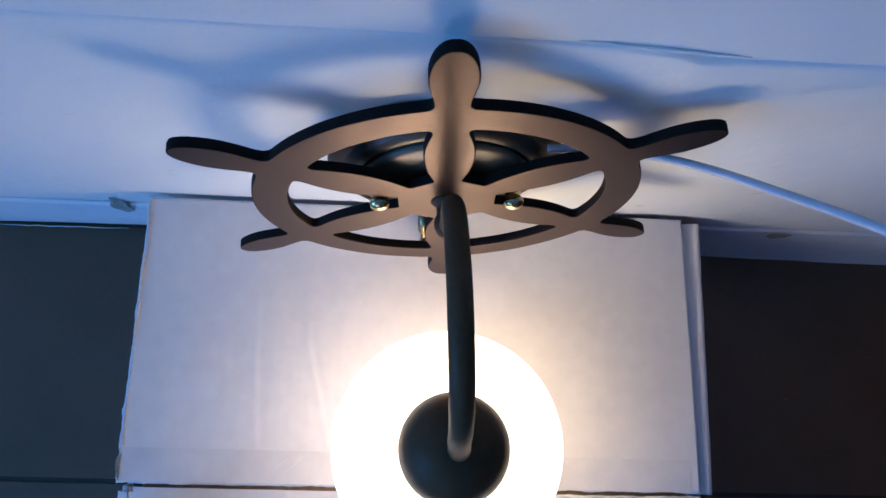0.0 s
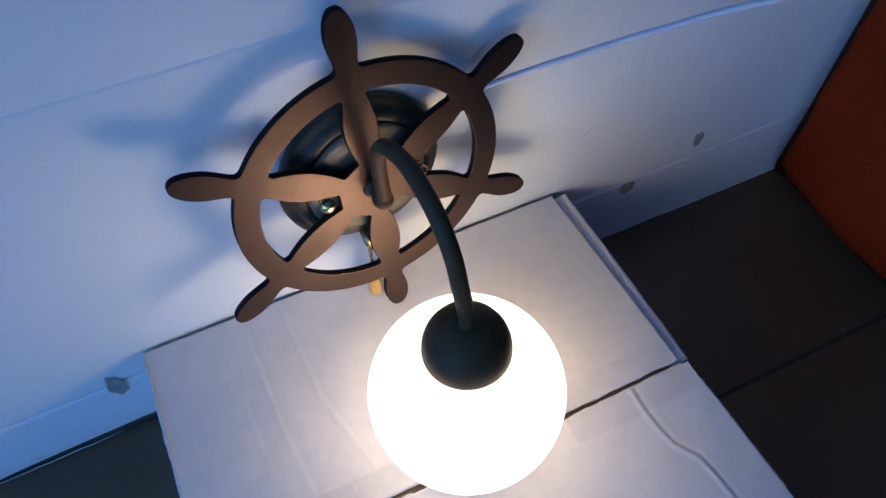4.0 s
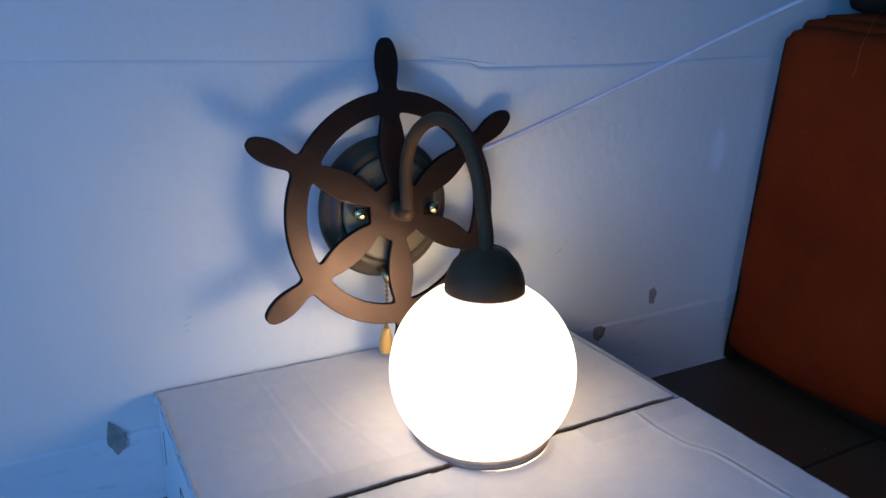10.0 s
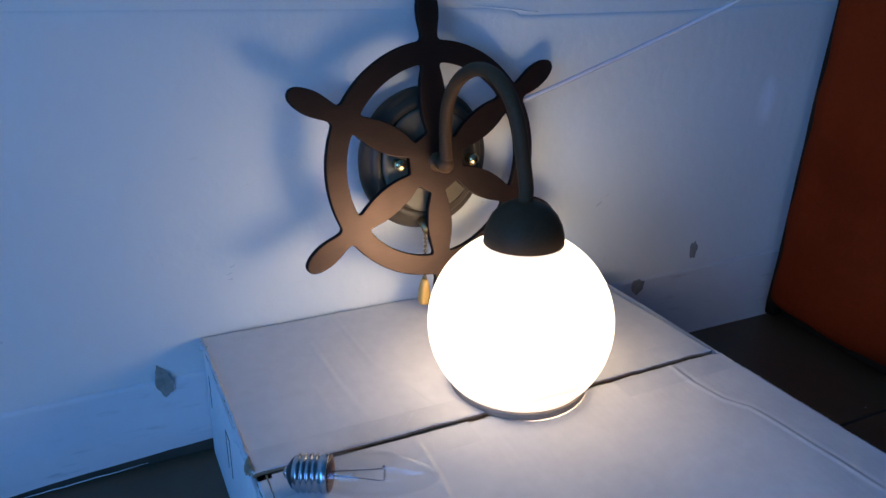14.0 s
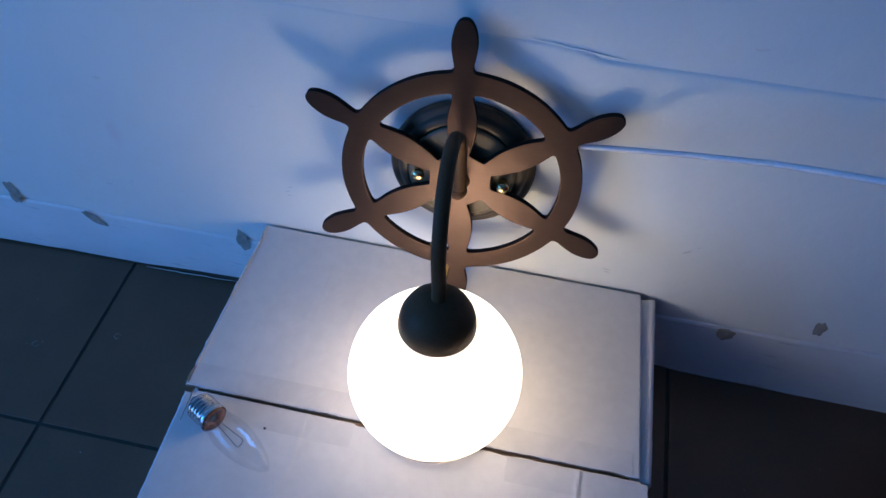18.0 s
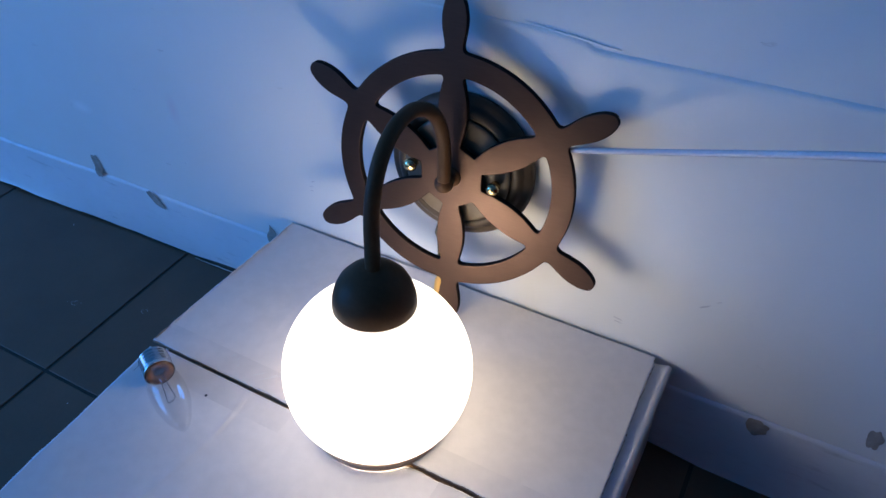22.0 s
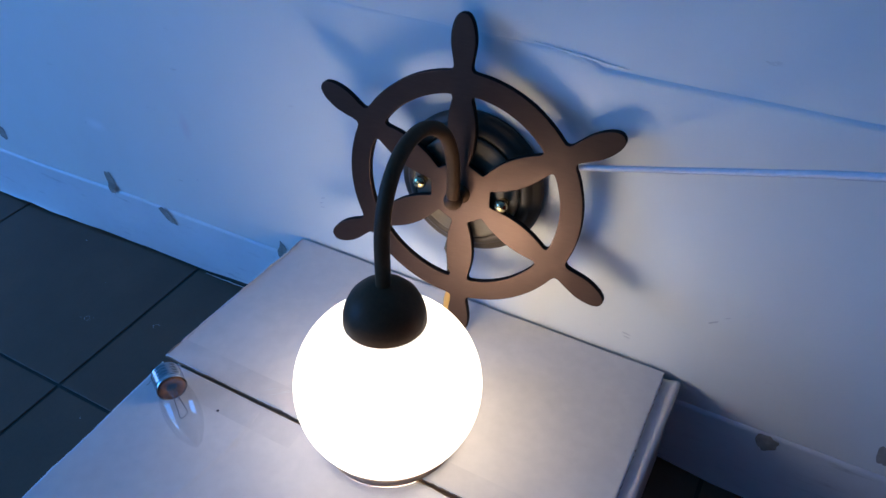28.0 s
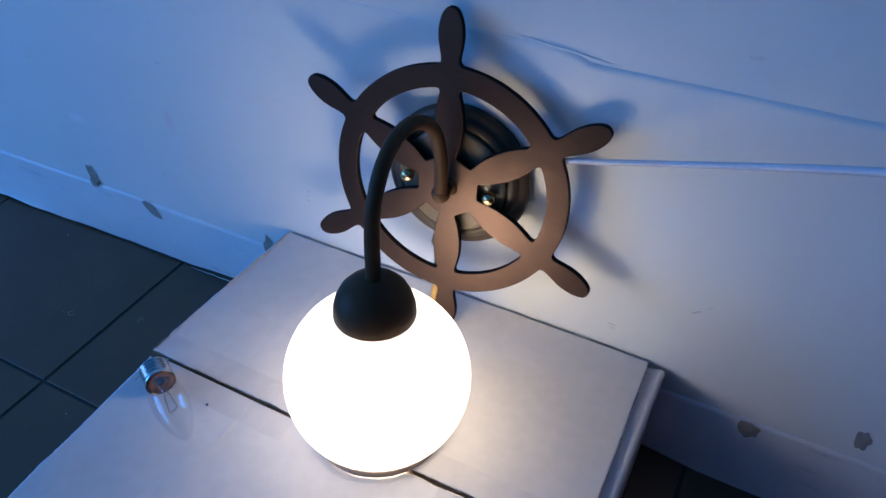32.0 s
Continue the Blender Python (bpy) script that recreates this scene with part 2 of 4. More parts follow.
PAPER = mottled("torn_white_paper", (0.62, 0.585, 0.57), (0.74, 0.70, 0.685), 0.8, 40.0, 300.0, 0.0006, spec=0.1)
TAPE = mottled("clear_tape", (0.695, 0.650, 0.632), (0.765, 0.719, 0.699), 0.42, 5.0, 40.0, 0.0003)
INK = mottled("black_ink", (0.05, 0.05, 0.055), (0.10, 0.10, 0.11), 0.7, 90.0, 300.0, 0.0002)
WOOD = wheel_wood()
WOOD_EDGE = mottled("charred_wood_edge", (0.010, 0.007, 0.006), (0.020, 0.013, 0.010), 0.8, 60.0, 300.0, 0.0006, spec=0.1)
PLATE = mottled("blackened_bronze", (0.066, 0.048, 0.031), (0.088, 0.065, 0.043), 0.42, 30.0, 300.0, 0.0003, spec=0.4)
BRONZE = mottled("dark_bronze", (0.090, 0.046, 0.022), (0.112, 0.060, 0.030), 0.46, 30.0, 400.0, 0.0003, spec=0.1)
# paler copy of the bronze, with lamplight put into the colour
BRONZE_LIT = mottled("lit_bronze_plate", (0.135, 0.103, 0.066), (0.18, 0.140, 0.092), 0.42, 30.0, 300.0, 0.0003)
BRASS = mottled("polished_brass", (0.70, 0.52, 0.24), (0.78, 0.60, 0.30), 0.16, 60.0, 300.0, 0.0001, metal=1.0)
OLD_BRASS = mottled("aged_brass", (0.24, 0.17, 0.08), (0.36, 0.27, 0.13), 0.35, 90.0, 400.0, 0.0002, metal=1.0)
YELLOW_WOOD = mottled("varnished_yellow_wood", (0.55, 0.30, 0.07), (0.68, 0.40, 0.11), 0.32, 30.0, 200.0, 0.0003, (1, 1, 0.2))
OPAL = glow("lit_opal_glass", (1.0, 0.93, 0.84), GLOBE_GLOW)
RIM = mottled("brown_rim", (0.33, 0.225, 0.155), (0.41, 0.285, 0.20), 0.45, 60.0, 300.0, 0.0003)
GLASS = clear_glass("bulb_glass")
CHROME = mottled("nickel_thread", (0.50, 0.50, 0.51), (0.62, 0.62, 0.63), 0.22, 60.0, 400.0, 0.0002, metal=1.0)
BLACK = mottled("black_insulator", (0.015, 0.015, 0.016), (0.03, 0.03, 0.03), 0.4, 60.0, 300.0, 0.0002)
CEMENT = mottled("burnt_cement", (0.035, 0.014, 0.009), (0.30, 0.115, 0.05), 0.6, 190.0, 500.0, 0.0006)
WIRE = mottled("steel_wire", (0.16, 0.15, 0.14), (0.26, 0.25, 0.24), 0.4, 100.0, 500.0, 0.0001, metal=1.0)
CABLE = mottled("white_pvc", (0.52, 0.52, 0.55), (0.60, 0.60, 0.62), 0.4, 20.0, 200.0, 0.0004)
TILE = mottled("dark_floor_tile", (0.126, 0.066, 0.035), (0.162, 0.088, 0.047), 0.45, 9.0, 220.0, 0.0006, spec=0.5)
GROUT = mottled("black_grout", (0.055, 0.042, 0.030), (0.080, 0.062, 0.046), 0.9, 40.0, 300.0, 0.001)
LEATHER = mottled("rust_orange_upholstery", (0.172, 0.0185, 0.0040), (0.275, 0.0315, 0.0064), 0.9, 6.0, 240.0, 0.0012, spec=0.05)
THREAD = mottled("orange_thread", (0.36, 0.10, 0.03), (0.48, 0.15, 0.05), 0.9, 90.0, 400.0, 0.0002, spec=0.1)
DARK_CLOTH = mottled("black_brown_cloth", (0.020, 0.011, 0.007), (0.036, 0.021, 0.013), 0.9, 12.0, 200.0, 0.001, spec=0.1)


# ---- mesh helpers ----
def ob_mesh(name, bm, mats, smooth=True):
    me = bpy.data.meshes.new(name)
    bm.normal_update()
    bm.to_mesh(me)
    bm.free()
    for m in (mats if isinstance(mats, (list, tuple)) else [mats]):
        me.materials.append(m)
    if smooth:
        for p in me.polygons:
            p.use_smooth = True
    return new(name, me)


def part(name, bm, mats, parent, label="", smooth=True):
    ob = ob_mesh(name, bm, mats, smooth)
    ob.parent = parent
    if label:
        tagged(ob, label)
    return ob


def box_bm(x0, x1, y0, y1, z0, z1, bevel=0.0, seg=2):
    bm = bmesh.new()
    bmesh.ops.create_cube(bm, size=1)
    for v in bm.verts:
        v.co = Vector(((x0 + x1) / 2 + v.co.x * (x1 - x0), (y0 + y1) / 2 + v.co.y * (y1 - y0), (z0 + z1) / 2 + v.co.z * (z1 - z0)))
    if bevel:
        bmesh.ops.bevel(bm, geom=bm.edges[:], offset=bevel, segments=seg, affect="EDGES", profile=0.5)
    return bm


def lathe(profile, seg=64, axis="Z", close=False):
    """Turns (radius, height) points about an axis."""
    bm = bmesh.new()
    rings = []
    for r, h in profile:
        ring = []
        for i in range(seg):
            a = 2 * math.pi * i / seg
            c, s = r * math.cos(a), r * math.sin(a)
            ring.append(bm.verts.new((c, s, h) if axis == "Z" else (c, h, s) if axis == "Y" else (h, c, s)))
        rings.append(ring)
    pairs = list(zip(rings, rings[1:])) + ([(rings[-1], rings[0])] if close else [])
    for a, b in pairs:
        for i in range(seg):
            bm.faces.new((a[i], a[(i + 1) % seg], b[(i + 1) % seg], b[i]))
    bmesh.ops.remove_doubles(bm, verts=bm.verts[:], dist=1e-6)
    bmesh.ops.recalc_face_normals(bm, faces=bm.faces[:])
    return bm


def tube(points, radius, seg=16, caps=True):
    """A round tube along points."""
    pts = [Vector(p) for p in points]
    bm = bmesh.new()
    rings, ref = [], None
    for i, p in enumerate(pts):
        d = (pts[min(i + 1, len(pts) - 1)] - pts[max(i - 1, 0)]).normalized()
        if ref is None:
            ref = d.orthogonal().normalized()
        ref = (ref - d * ref.dot(d)).normalized()
        side = d.cross(ref)
        r = radius[i] if isinstance(radius, (list, tuple)) else radius
        rings.append([bm.verts.new(p + r * (math.cos(2 * math.pi * k / seg) * ref + math.sin(2 * math.pi * k / seg) * side)) for k in range(seg)])
    for a, b in zip(rings, rings[1:]):
        for k in range(seg):
            bm.faces.new((a[k], a[(k + 1) % seg], b[(k + 1) % seg], b[k]))
    if caps:
        bm.faces.new(rings[0][::-1])
        bm.faces.new(rings[-1])
    bmesh.ops.recalc_face_normals(bm, faces=bm.faces[:])
    return bm


def spline(points, steps=10):
    """A smooth line (Catmull-Rom) through points."""
    p = [Vector(q) for q in points]
    p = [2 * p[0] - p[1]] + p + [2 * p[-1] - p[-2]]
    out = []
    for i in range(1, len(p) - 2):
        a, b, c, d = p[i - 1:i + 3]
        for k in range(steps):
            t = k / steps
            out.append(0.5 * (2 * b + (c - a) * t + (2 * a - 5 * b + 4 * c - d) * t * t + (3 * b - a - 3 * c + d) * t ** 3))
    out.append(p[-2])
    return out


def interp(x, table):
    return float(np.interp(x, [a for a, _ in table], [b for _, b in table]))


def structure(ob, label, category):
    return tagged(ob, label, category, "", "structure")


# ---- room ----
WALL_T = 0.12


def walls_bm(pieces, make):
    """A wall with an opening, put together from upright blocks."""
    bm = bmesh.new()
    for q in pieces:
        b2 = make(*q)
        tmp = bpy.data.meshes.new("tmp")
        b2.to_mesh(tmp)
        b2.free()
        bm.from_mesh(tmp)
        bpy.data.meshes.remove(tmp)
    return bm


# the floor falls a little towards the sofa
TS, GAP, TILE_X0, TILE_Y0 = 0.331, 0.0042, -0.411, -0.2265
FALL = 0.018


def floor_z(x):
    return -FALL * max(0.0, min(x, 1.0) - 0.05)


bm = bmesh.new()
cols = []
for x in (ROOM_X0 - WALL_T, 0.05, 1.0, ROOM_X1 + WALL_T):
    z = floor_z(x)
    cols.append([bm.verts.new(c) for c in ((x, ROOM_Y1 - WALL_T, z - 0.0014), (x, WALL_T, z - 0.0014), (x, WALL_T, -0.09), (x, ROOM_Y1 - WALL_T, -0.09))])
for a, b in zip(cols, cols[1:]):
    for k in range(4):
        bm.faces.new((a[k], b[k], b[(k + 1) % 4], a[(k + 1) % 4]))
bm.faces.new(cols[0])
bm.faces.new(cols[-1][::-1])
bmesh.ops.recalc_face_normals(bm, faces=bm.faces[:])
floor = ob_mesh("floor", bm, GROUT, False)
structure(floor, "dark charcoal floor tiles with black grout joints", "floor")

wall_north = ob_mesh("wall_north", box_bm(ROOM_X0 - WALL_T, ROOM_X1 + WALL_T, 0.0, WALL_T, -0.06, ROOM_Z), WALL, False)
structure(wall_north, "white painted wall with scuffs and chipped spots", "wall")
wall_east = ob_mesh("wall_east", box_bm(ROOM_X1, ROOM_X1 + WALL_T, ROOM_Y1, 0.0, -0.06, ROOM_Z), PLAIN, False)
structure(wall_east, "plain grey-beige painted wall", "wall")
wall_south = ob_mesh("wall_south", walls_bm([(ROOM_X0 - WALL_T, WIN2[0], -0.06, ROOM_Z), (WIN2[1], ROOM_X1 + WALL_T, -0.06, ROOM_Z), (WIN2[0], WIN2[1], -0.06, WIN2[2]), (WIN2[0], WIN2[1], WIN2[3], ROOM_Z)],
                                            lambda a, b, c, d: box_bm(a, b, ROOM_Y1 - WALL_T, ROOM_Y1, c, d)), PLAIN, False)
structure(wall_south, "unseen grey-beige wall with an added window opening", "wall")
ceiling = ob_mesh("ceiling", box_bm(ROOM_X0 - WALL_T, ROOM_X1 + WALL_T, ROOM_Y1 - WALL_T, WALL_T, ROOM_Z, ROOM_Z + 0.1), CEIL, False)
structure(ceiling, "plain white ceiling", "ceiling")
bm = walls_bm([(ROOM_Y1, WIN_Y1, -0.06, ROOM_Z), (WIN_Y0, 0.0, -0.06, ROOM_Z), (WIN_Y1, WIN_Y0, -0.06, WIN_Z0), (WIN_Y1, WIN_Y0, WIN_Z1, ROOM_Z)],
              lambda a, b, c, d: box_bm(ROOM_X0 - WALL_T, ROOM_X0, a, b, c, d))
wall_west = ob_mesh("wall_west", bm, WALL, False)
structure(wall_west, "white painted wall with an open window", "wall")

# dark strip painted as shade behind the skirting's lower edge, and a sliver of filler that has come loose there
LIFT = [(-0.40, 0.0), (-0.36, 0.0035), (-0.30, 0.0065), (-0.22, 0.0095), (0.20, 0.003), (0.26, 0.0), (0.55, 0.0)]
part("gap_shade", box_bm(ROOM_X0, ROOM_X1, -0.0014, -0.0002, -0.02, 0.0125), GROUT, wall_north, "dark strip painted as shade under the skirting", False)
for xa, xb, h0, h1 in ((-0.395, -0.275, 0.0004, 0.0038), (0.24, 0.47, 0.0016, 0.0004)):
    pts = [(xa + (xb - xa) * i / 24, -0.0052 + 0.0008 * noise.noise((i * 0.4, 2, xa)), 0.0006 + floor_z(xa) + h0 + (h1 - h0) * i / 24 + 0.0005 * noise.noise((i * 0.5, 1, xa))) for i in range(25)]
    part("filler_sliver", tube(pts, [0.0002 + 0.0003 * math.sin(math.pi * min(1.0, i / 24 + 0.02)) for i in range(25)], 8), SKIRTING, wall_north, "thin white sliver of loose filler")

# skirting along the wall, flush but for a few millimetres, its top edge a little uneven
bm = bmesh.new()
N = 420
rows = []
for i in range(N + 1):
    x = ROOM_X0 + (ROOM_X1 - ROOM_X0) * i / N
    far = max(0.0, min(1.0, (-0.50 - x) / 0.2))
    top = 0.0855 - 0.005 * x - 0.005 * far + 0.0012 * noise.noise((x * 7, 0, 0)) + 0.0005 * noise.noise((x * 40, 3, 0))
    wear = 1.0 if x < 0.15 else 0.25
    low = 0.0003 + wear * (0.0036 * max(0.0, noise.noise((x * 13, 5, 0))) + 0.0014 * max(0.0, noise.noise((x * 45, 6, 0)))) + interp(x, LIFT)
    low += 0.0022 * max(0.0, min(1.0, (0.1 - x) / 0.2))
    foot = min(-0.0024, -0.0045 - 0.003 * max(0.0, min(1.0, (x - 0.1) / 0.1)) + 0.9 * low) - 0.0035 * max(0.0, min(1.0, (x - 0.15) / 0.2))
    foot -= 0.006 * far
    low += floor_z(x)
    rows.append([bm.verts.new(c) for c in ((x, -0.0005, top + 0.0016), (x, -0.0026, top), (x, -0.0032, top - 0.003), (x, -0.0034, 0.047 + 0.002 * noise.noise((x * 8, 1, 0))), (x, -0.0042, 0.0445 + 0.002 * noise.noise((x * 8, 1, 0))), (x, max(-0.0044, foot - 0.0006) if x < 0.15 else 0.5 * foot - 0.0022, low + 0.006), (x, foot, low))])
for a, b in zip(rows, rows[1:]):
    for k in range(6):
        bm.faces.new((a[k], b[k], b[k + 1], a[k + 1]))
bmesh.ops.recalc_face_normals(bm, faces=bm.faces[:])
baseboard = ob_mesh("baseboard", bm, SKIRTING)
structure(baseboard, "white painted skirting with a worn lower edge", "baseboard")

# the lower coat of plaster ends in an uneven horizontal ledge
bm = bmesh.new()
rows = []
N = 460
for i in range(N + 1):
    x = ROOM_X0 + (ROOM_X1 - ROOM_X0) * i / N
    rise = max(0.0, min(1.0, (x - 0.26) / 0.22))
    zz = (0.3985 - 0.014 * x if x < 0.09 else 0.3935 + 0.0052 * rise * rise * (3 - 2 * rise)) + 0.0010 * noise.noise((x * 6, 9, 0)) + 0.0035 / (1 + math.exp((x - 0.09) / 0.006))
    amp = 0.0021 + 0.0010 * noise.noise((x * 5, 2, 0)) + 0.0004 * noise.noise((x * 31, 2, 0)) + 0.0014 * math.exp(-((x - 0.09) / 0.035) ** 2)
    amp *= 0.4 + 0.4 / (1 + math.exp(-(x - 0.05) / 0.02))
    rows.append([bm.verts.new(c) for c in ((x, 0.0010, zz + 0.0034), (x, -amp * 0.45, zz + 0.0016), (x, -amp * 0.9, zz - 0.0004), (x, -amp, zz - 0.0030), (x, -amp * 0.6, zz - 0.022), (x, 0.0012, zz - 0.085))])
for a, b in zip(rows, rows[1:]):
    for k in range(5):
        bm.faces.new((a[k], b[k], b[k + 1], a[k + 1]))
bmesh.ops.recalc_face_normals(bm, faces=bm.faces[:])
part("plaster_ridge", bm, WALL, wall_north, "uneven plaster ridge under white paint")
# a lip of plaster that forks off the ledge
bm = tube([(0.045 + 0.074 * i / 24, -0.0006, 0.4060 - 0.0075 * i / 24 + 0.0006 * noise.noise((i * 0.35, 5, 2))) for i in range(25)], [0.0002 + 0.0008 * math.sin(math.pi * (i + 0.5) / 25) ** 1.5 for i in range(25)], 8)
part("plaster_lip", bm, WALL, wall_north, "thin ragged lip of plaster")


def chip(x, z, w, h, tilt, seed, taper=0.0):
    """A patch of bare grey plaster where the paint has come off."""
    bm = bmesh.new()
    rnd = random.Random(seed)
    k = 26
    lines = []
    for i in range(k):
        a = 2 * math.pi * i / k
        r = 1 + 0.40 * noise.noise((math.cos(a) * 1.6 + seed * 7.1, math.sin(a) * 1.3, seed)) + rnd.uniform(-0.035, 0.035)
        u, v = 0.5 * w * r * math.cos(a) * (1 - taper * math.sin(a)), 0.5 * h * r * math.sin(a)
        c, s = math.cos(radians(tilt)), math.sin(radians(tilt))
        rim_line = []
        for f in (1.0, 0.86, 0.6, 0.3):
            zz = z + f * (u * s + v * c)
            over = max(0.0, min(1.0, (0.094 - 0.005 * x - zz) / 0.004))
            rim_line.append(bm.verts.new((x + f * (u * c - v * s), -0.0006 - 0.0040 * over - (0.0001 if f < 1 else 0.0), zz)))
        lines.append(rim_line)
    for a, b in zip(lines, lines[1:] + lines[:1]):
        for f in range(3):
            bm.faces.new((a[f], b[f], b[f + 1], a[f + 1]))
    bm.faces.new([a[3] for a in lines])
    bmesh.ops.recalc_face_normals(bm, faces=bm.faces[:])
    return part("paint_chip", bm, CHIP, wall_north, "bare grey plaster where paint has chipped off", False)


CHIPS = [(-0.2515, 0.0890, 0.0125, 0.029, 14, 1, 0.5), (-0.437, 0.0805, 0.014, 0.030, 50, 2), (-0.534, 0.1008, 0.017, 0.031, 16, 3),
         (-0.742, 0.118, 0.018, 0.025, 20, 4), (0.291, 0.077, 0.019, 0.020, 0, 5), (0.377, 0.109, 0.012, 0.024, 5, 6)]
for c in CHIPS:
    chip(*c)

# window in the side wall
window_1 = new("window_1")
structure(window_1, "unseen white framed window open to daylight", "window")
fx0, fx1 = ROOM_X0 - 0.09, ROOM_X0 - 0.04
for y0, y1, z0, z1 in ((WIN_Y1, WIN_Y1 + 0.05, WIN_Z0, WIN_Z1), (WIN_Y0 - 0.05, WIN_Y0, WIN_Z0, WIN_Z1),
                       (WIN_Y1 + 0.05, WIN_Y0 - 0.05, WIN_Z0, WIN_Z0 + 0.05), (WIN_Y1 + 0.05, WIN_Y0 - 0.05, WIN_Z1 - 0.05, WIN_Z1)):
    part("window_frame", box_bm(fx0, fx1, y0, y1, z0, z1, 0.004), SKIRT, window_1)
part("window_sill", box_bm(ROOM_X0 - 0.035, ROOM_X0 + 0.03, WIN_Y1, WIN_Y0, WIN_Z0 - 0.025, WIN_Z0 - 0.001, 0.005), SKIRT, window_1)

# frame of the unseen window added for the rear fill daylight
fill_window = new("fill_window")
structure(fill_window, "unseen white framed window open to daylight", "window")
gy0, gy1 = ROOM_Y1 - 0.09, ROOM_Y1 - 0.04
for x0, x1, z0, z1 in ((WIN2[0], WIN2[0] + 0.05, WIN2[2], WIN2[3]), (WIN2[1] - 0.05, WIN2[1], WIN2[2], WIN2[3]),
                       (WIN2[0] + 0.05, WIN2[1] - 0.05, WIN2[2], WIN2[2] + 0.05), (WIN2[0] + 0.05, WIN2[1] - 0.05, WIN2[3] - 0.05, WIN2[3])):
    part("window_frame", box_bm(x0, x1, gy0, gy1, z0, z1, 0.004), SKIRT, fill_window)
part("window_sill", box_bm(WIN2[0], WIN2[1], ROOM_Y1 - 0.035, ROOM_Y1 + 0.03, WIN2[2] - 0.025, WIN2[2] - 0.001, 0.005), SKIRT, fill_window)


# ---- wall lamp: everything in the wheel's own frame (x across, y into the wall, z up the wheel) ----
LAMP = Matrix(((0.9971, -0.0678, -0.0350, 0.0), (0.0717, 0.9895, 0.1252, -0.0334), (0.0261, -0.1273, 0.9915, 0.275), (0, 0, 0, 1)))
wall_lamp = new("wall_lamp")
wall_lamp.matrix_world = LAMP
tagged(wall_lamp, "dark wooden wheel wall lamp with lit white globe", "wall lamp")

RO, RI, HUB = 0.1056, 0.0880, 0.0275
SPOKE = [(0.0275, 0.0064), (0.033, 0.0078), (0.042, 0.0102), (0.053, 0.0117), (0.062, 0.0119), (0.070, 0.0111), (0.078, 0.0094), (0.0830, 0.0081), (0.0855, 0.0083), (0.0870, 0.0092), (0.0880, 0.0112)]
GRIP = [(0.1056, 0.0094), (0.1085, 0.0074), (0.113, 0.0074), (0.119, 0.0085), (0.127, 0.0096), (0.134, 0.0095), (0.141, 0.0082), (0.146, 0.0062), (0.149, 0.0039), (0.1502, 0.0016)]


def smooth_table(table, n):
    p = spline([(a, b, 0) for a, b in table], 8)
    return [(q.x, q.y) for q in p][:: max(1, len(p) // n)]


def wheel_mesh(half):
    cu = bpy.data.curves.new("wheel", "CURVE")
    cu.dimensions, cu.fill_mode, cu.extrude, cu.bevel_depth, cu.bevel_resolution = "2D", "BOTH", half - 0.0007, 0.0007, 2
    outlines = []
    grip = smooth_table(GRIP, 40)
    outer = []
    for k in range(6):
        a = radians(30 + 60 * k)
        left = [(r, -w) for r, w in grip]
        right = [(r, w) for r, w in reversed(grip)]
        for r, w in left + right:
            rr = max(r, 0.001)
            outer.append((rr * math.cos(a) - w * math.sin(a), rr * math.sin(a) + w * math.cos(a)))
        g = math.asin(GRIP[0][1] / RO)
        for i in range(1, 24):
            b = a + g + (math.pi / 3 - 2 * g) * i / 24
            outer.append((RO * math.cos(b), RO * math.sin(b)))
    outlines.append(outer)
    spoke = smooth_table(SPOKE, 40)
    for k in range(6):
        c = radians(60 * k)
        pts = []
        # one side of the opening, out along the spoke
        side = []
        for r, w in spoke:
            half_angle = math.pi / 6 - math.asin(min(0.99, w / r))
            side.append((r, half_angle))
        pts += [(r, -h) for r, h in side[1:-1]]
        h1 = side[-1][1]
        pts += [(RI, -h1 + 2 * h1 * i / 22) for i in range(1, 22)]
        pts += [(r, h) for r, h in reversed(side[1:-1])]
        h0 = side[0][1] * 0.86
        pts += [(HUB * math.cos(h0) / math.cos(q) if abs(q) < h0 else HUB, q) for q in (h0, h0 * 0.5, 0.0, -h0 * 0.5, -h0)]
        outlines.append([(r * math.cos(c + q), r * math.sin(c + q)) for r, q in pts])
    for o in outlines:
        s = cu.splines.new("POLY")
        s.points.add(len(o) - 1)
        for p, (x, y) in zip(s.points, o):
            p.co = (x, y, 0, 1)
        s.use_cyclic_u = True
    tmp = bpy.data.objects.new("tmp", cu)
    scene.collection.objects.link(tmp)
    dg = bpy.context.evaluated_depsgraph_get()
    me = bpy.data.meshes.new_from_object(tmp.evaluated_get(dg))
    bpy.data.objects.remove(tmp)
    bpy.data.curves.remove(cu)
    bm = bmesh.new()
    bm.from_mesh(me)
    bmesh.ops.remove_doubles(bm, verts=bm.verts[:], dist=1e-5)
    bmesh.ops.recalc_face_normals(bm, faces=bm.faces[:])
    bm.to_mesh(me)
    bm.free()
    me.materials.clear()
    me.materials.append(WOOD)
    me.materials.append(WOOD_EDGE)
    for p in me.polygons:
        p.material_index = 0 if p.normal.z > 0.75 else 1
    return me


WHEEL_T = 0.0058
wheel = new("wheel", wheel_mesh(WHEEL_T / 2))
wheel.parent = wall_lamp
wheel.matrix_local = Matrix.Translation((0, WHEEL_T / 2 - 0.0025, 0)) @ pose(0, 0, 0, 90, 0, 0)
tagged(wheel, "six-handled dark brown wooden wheel")

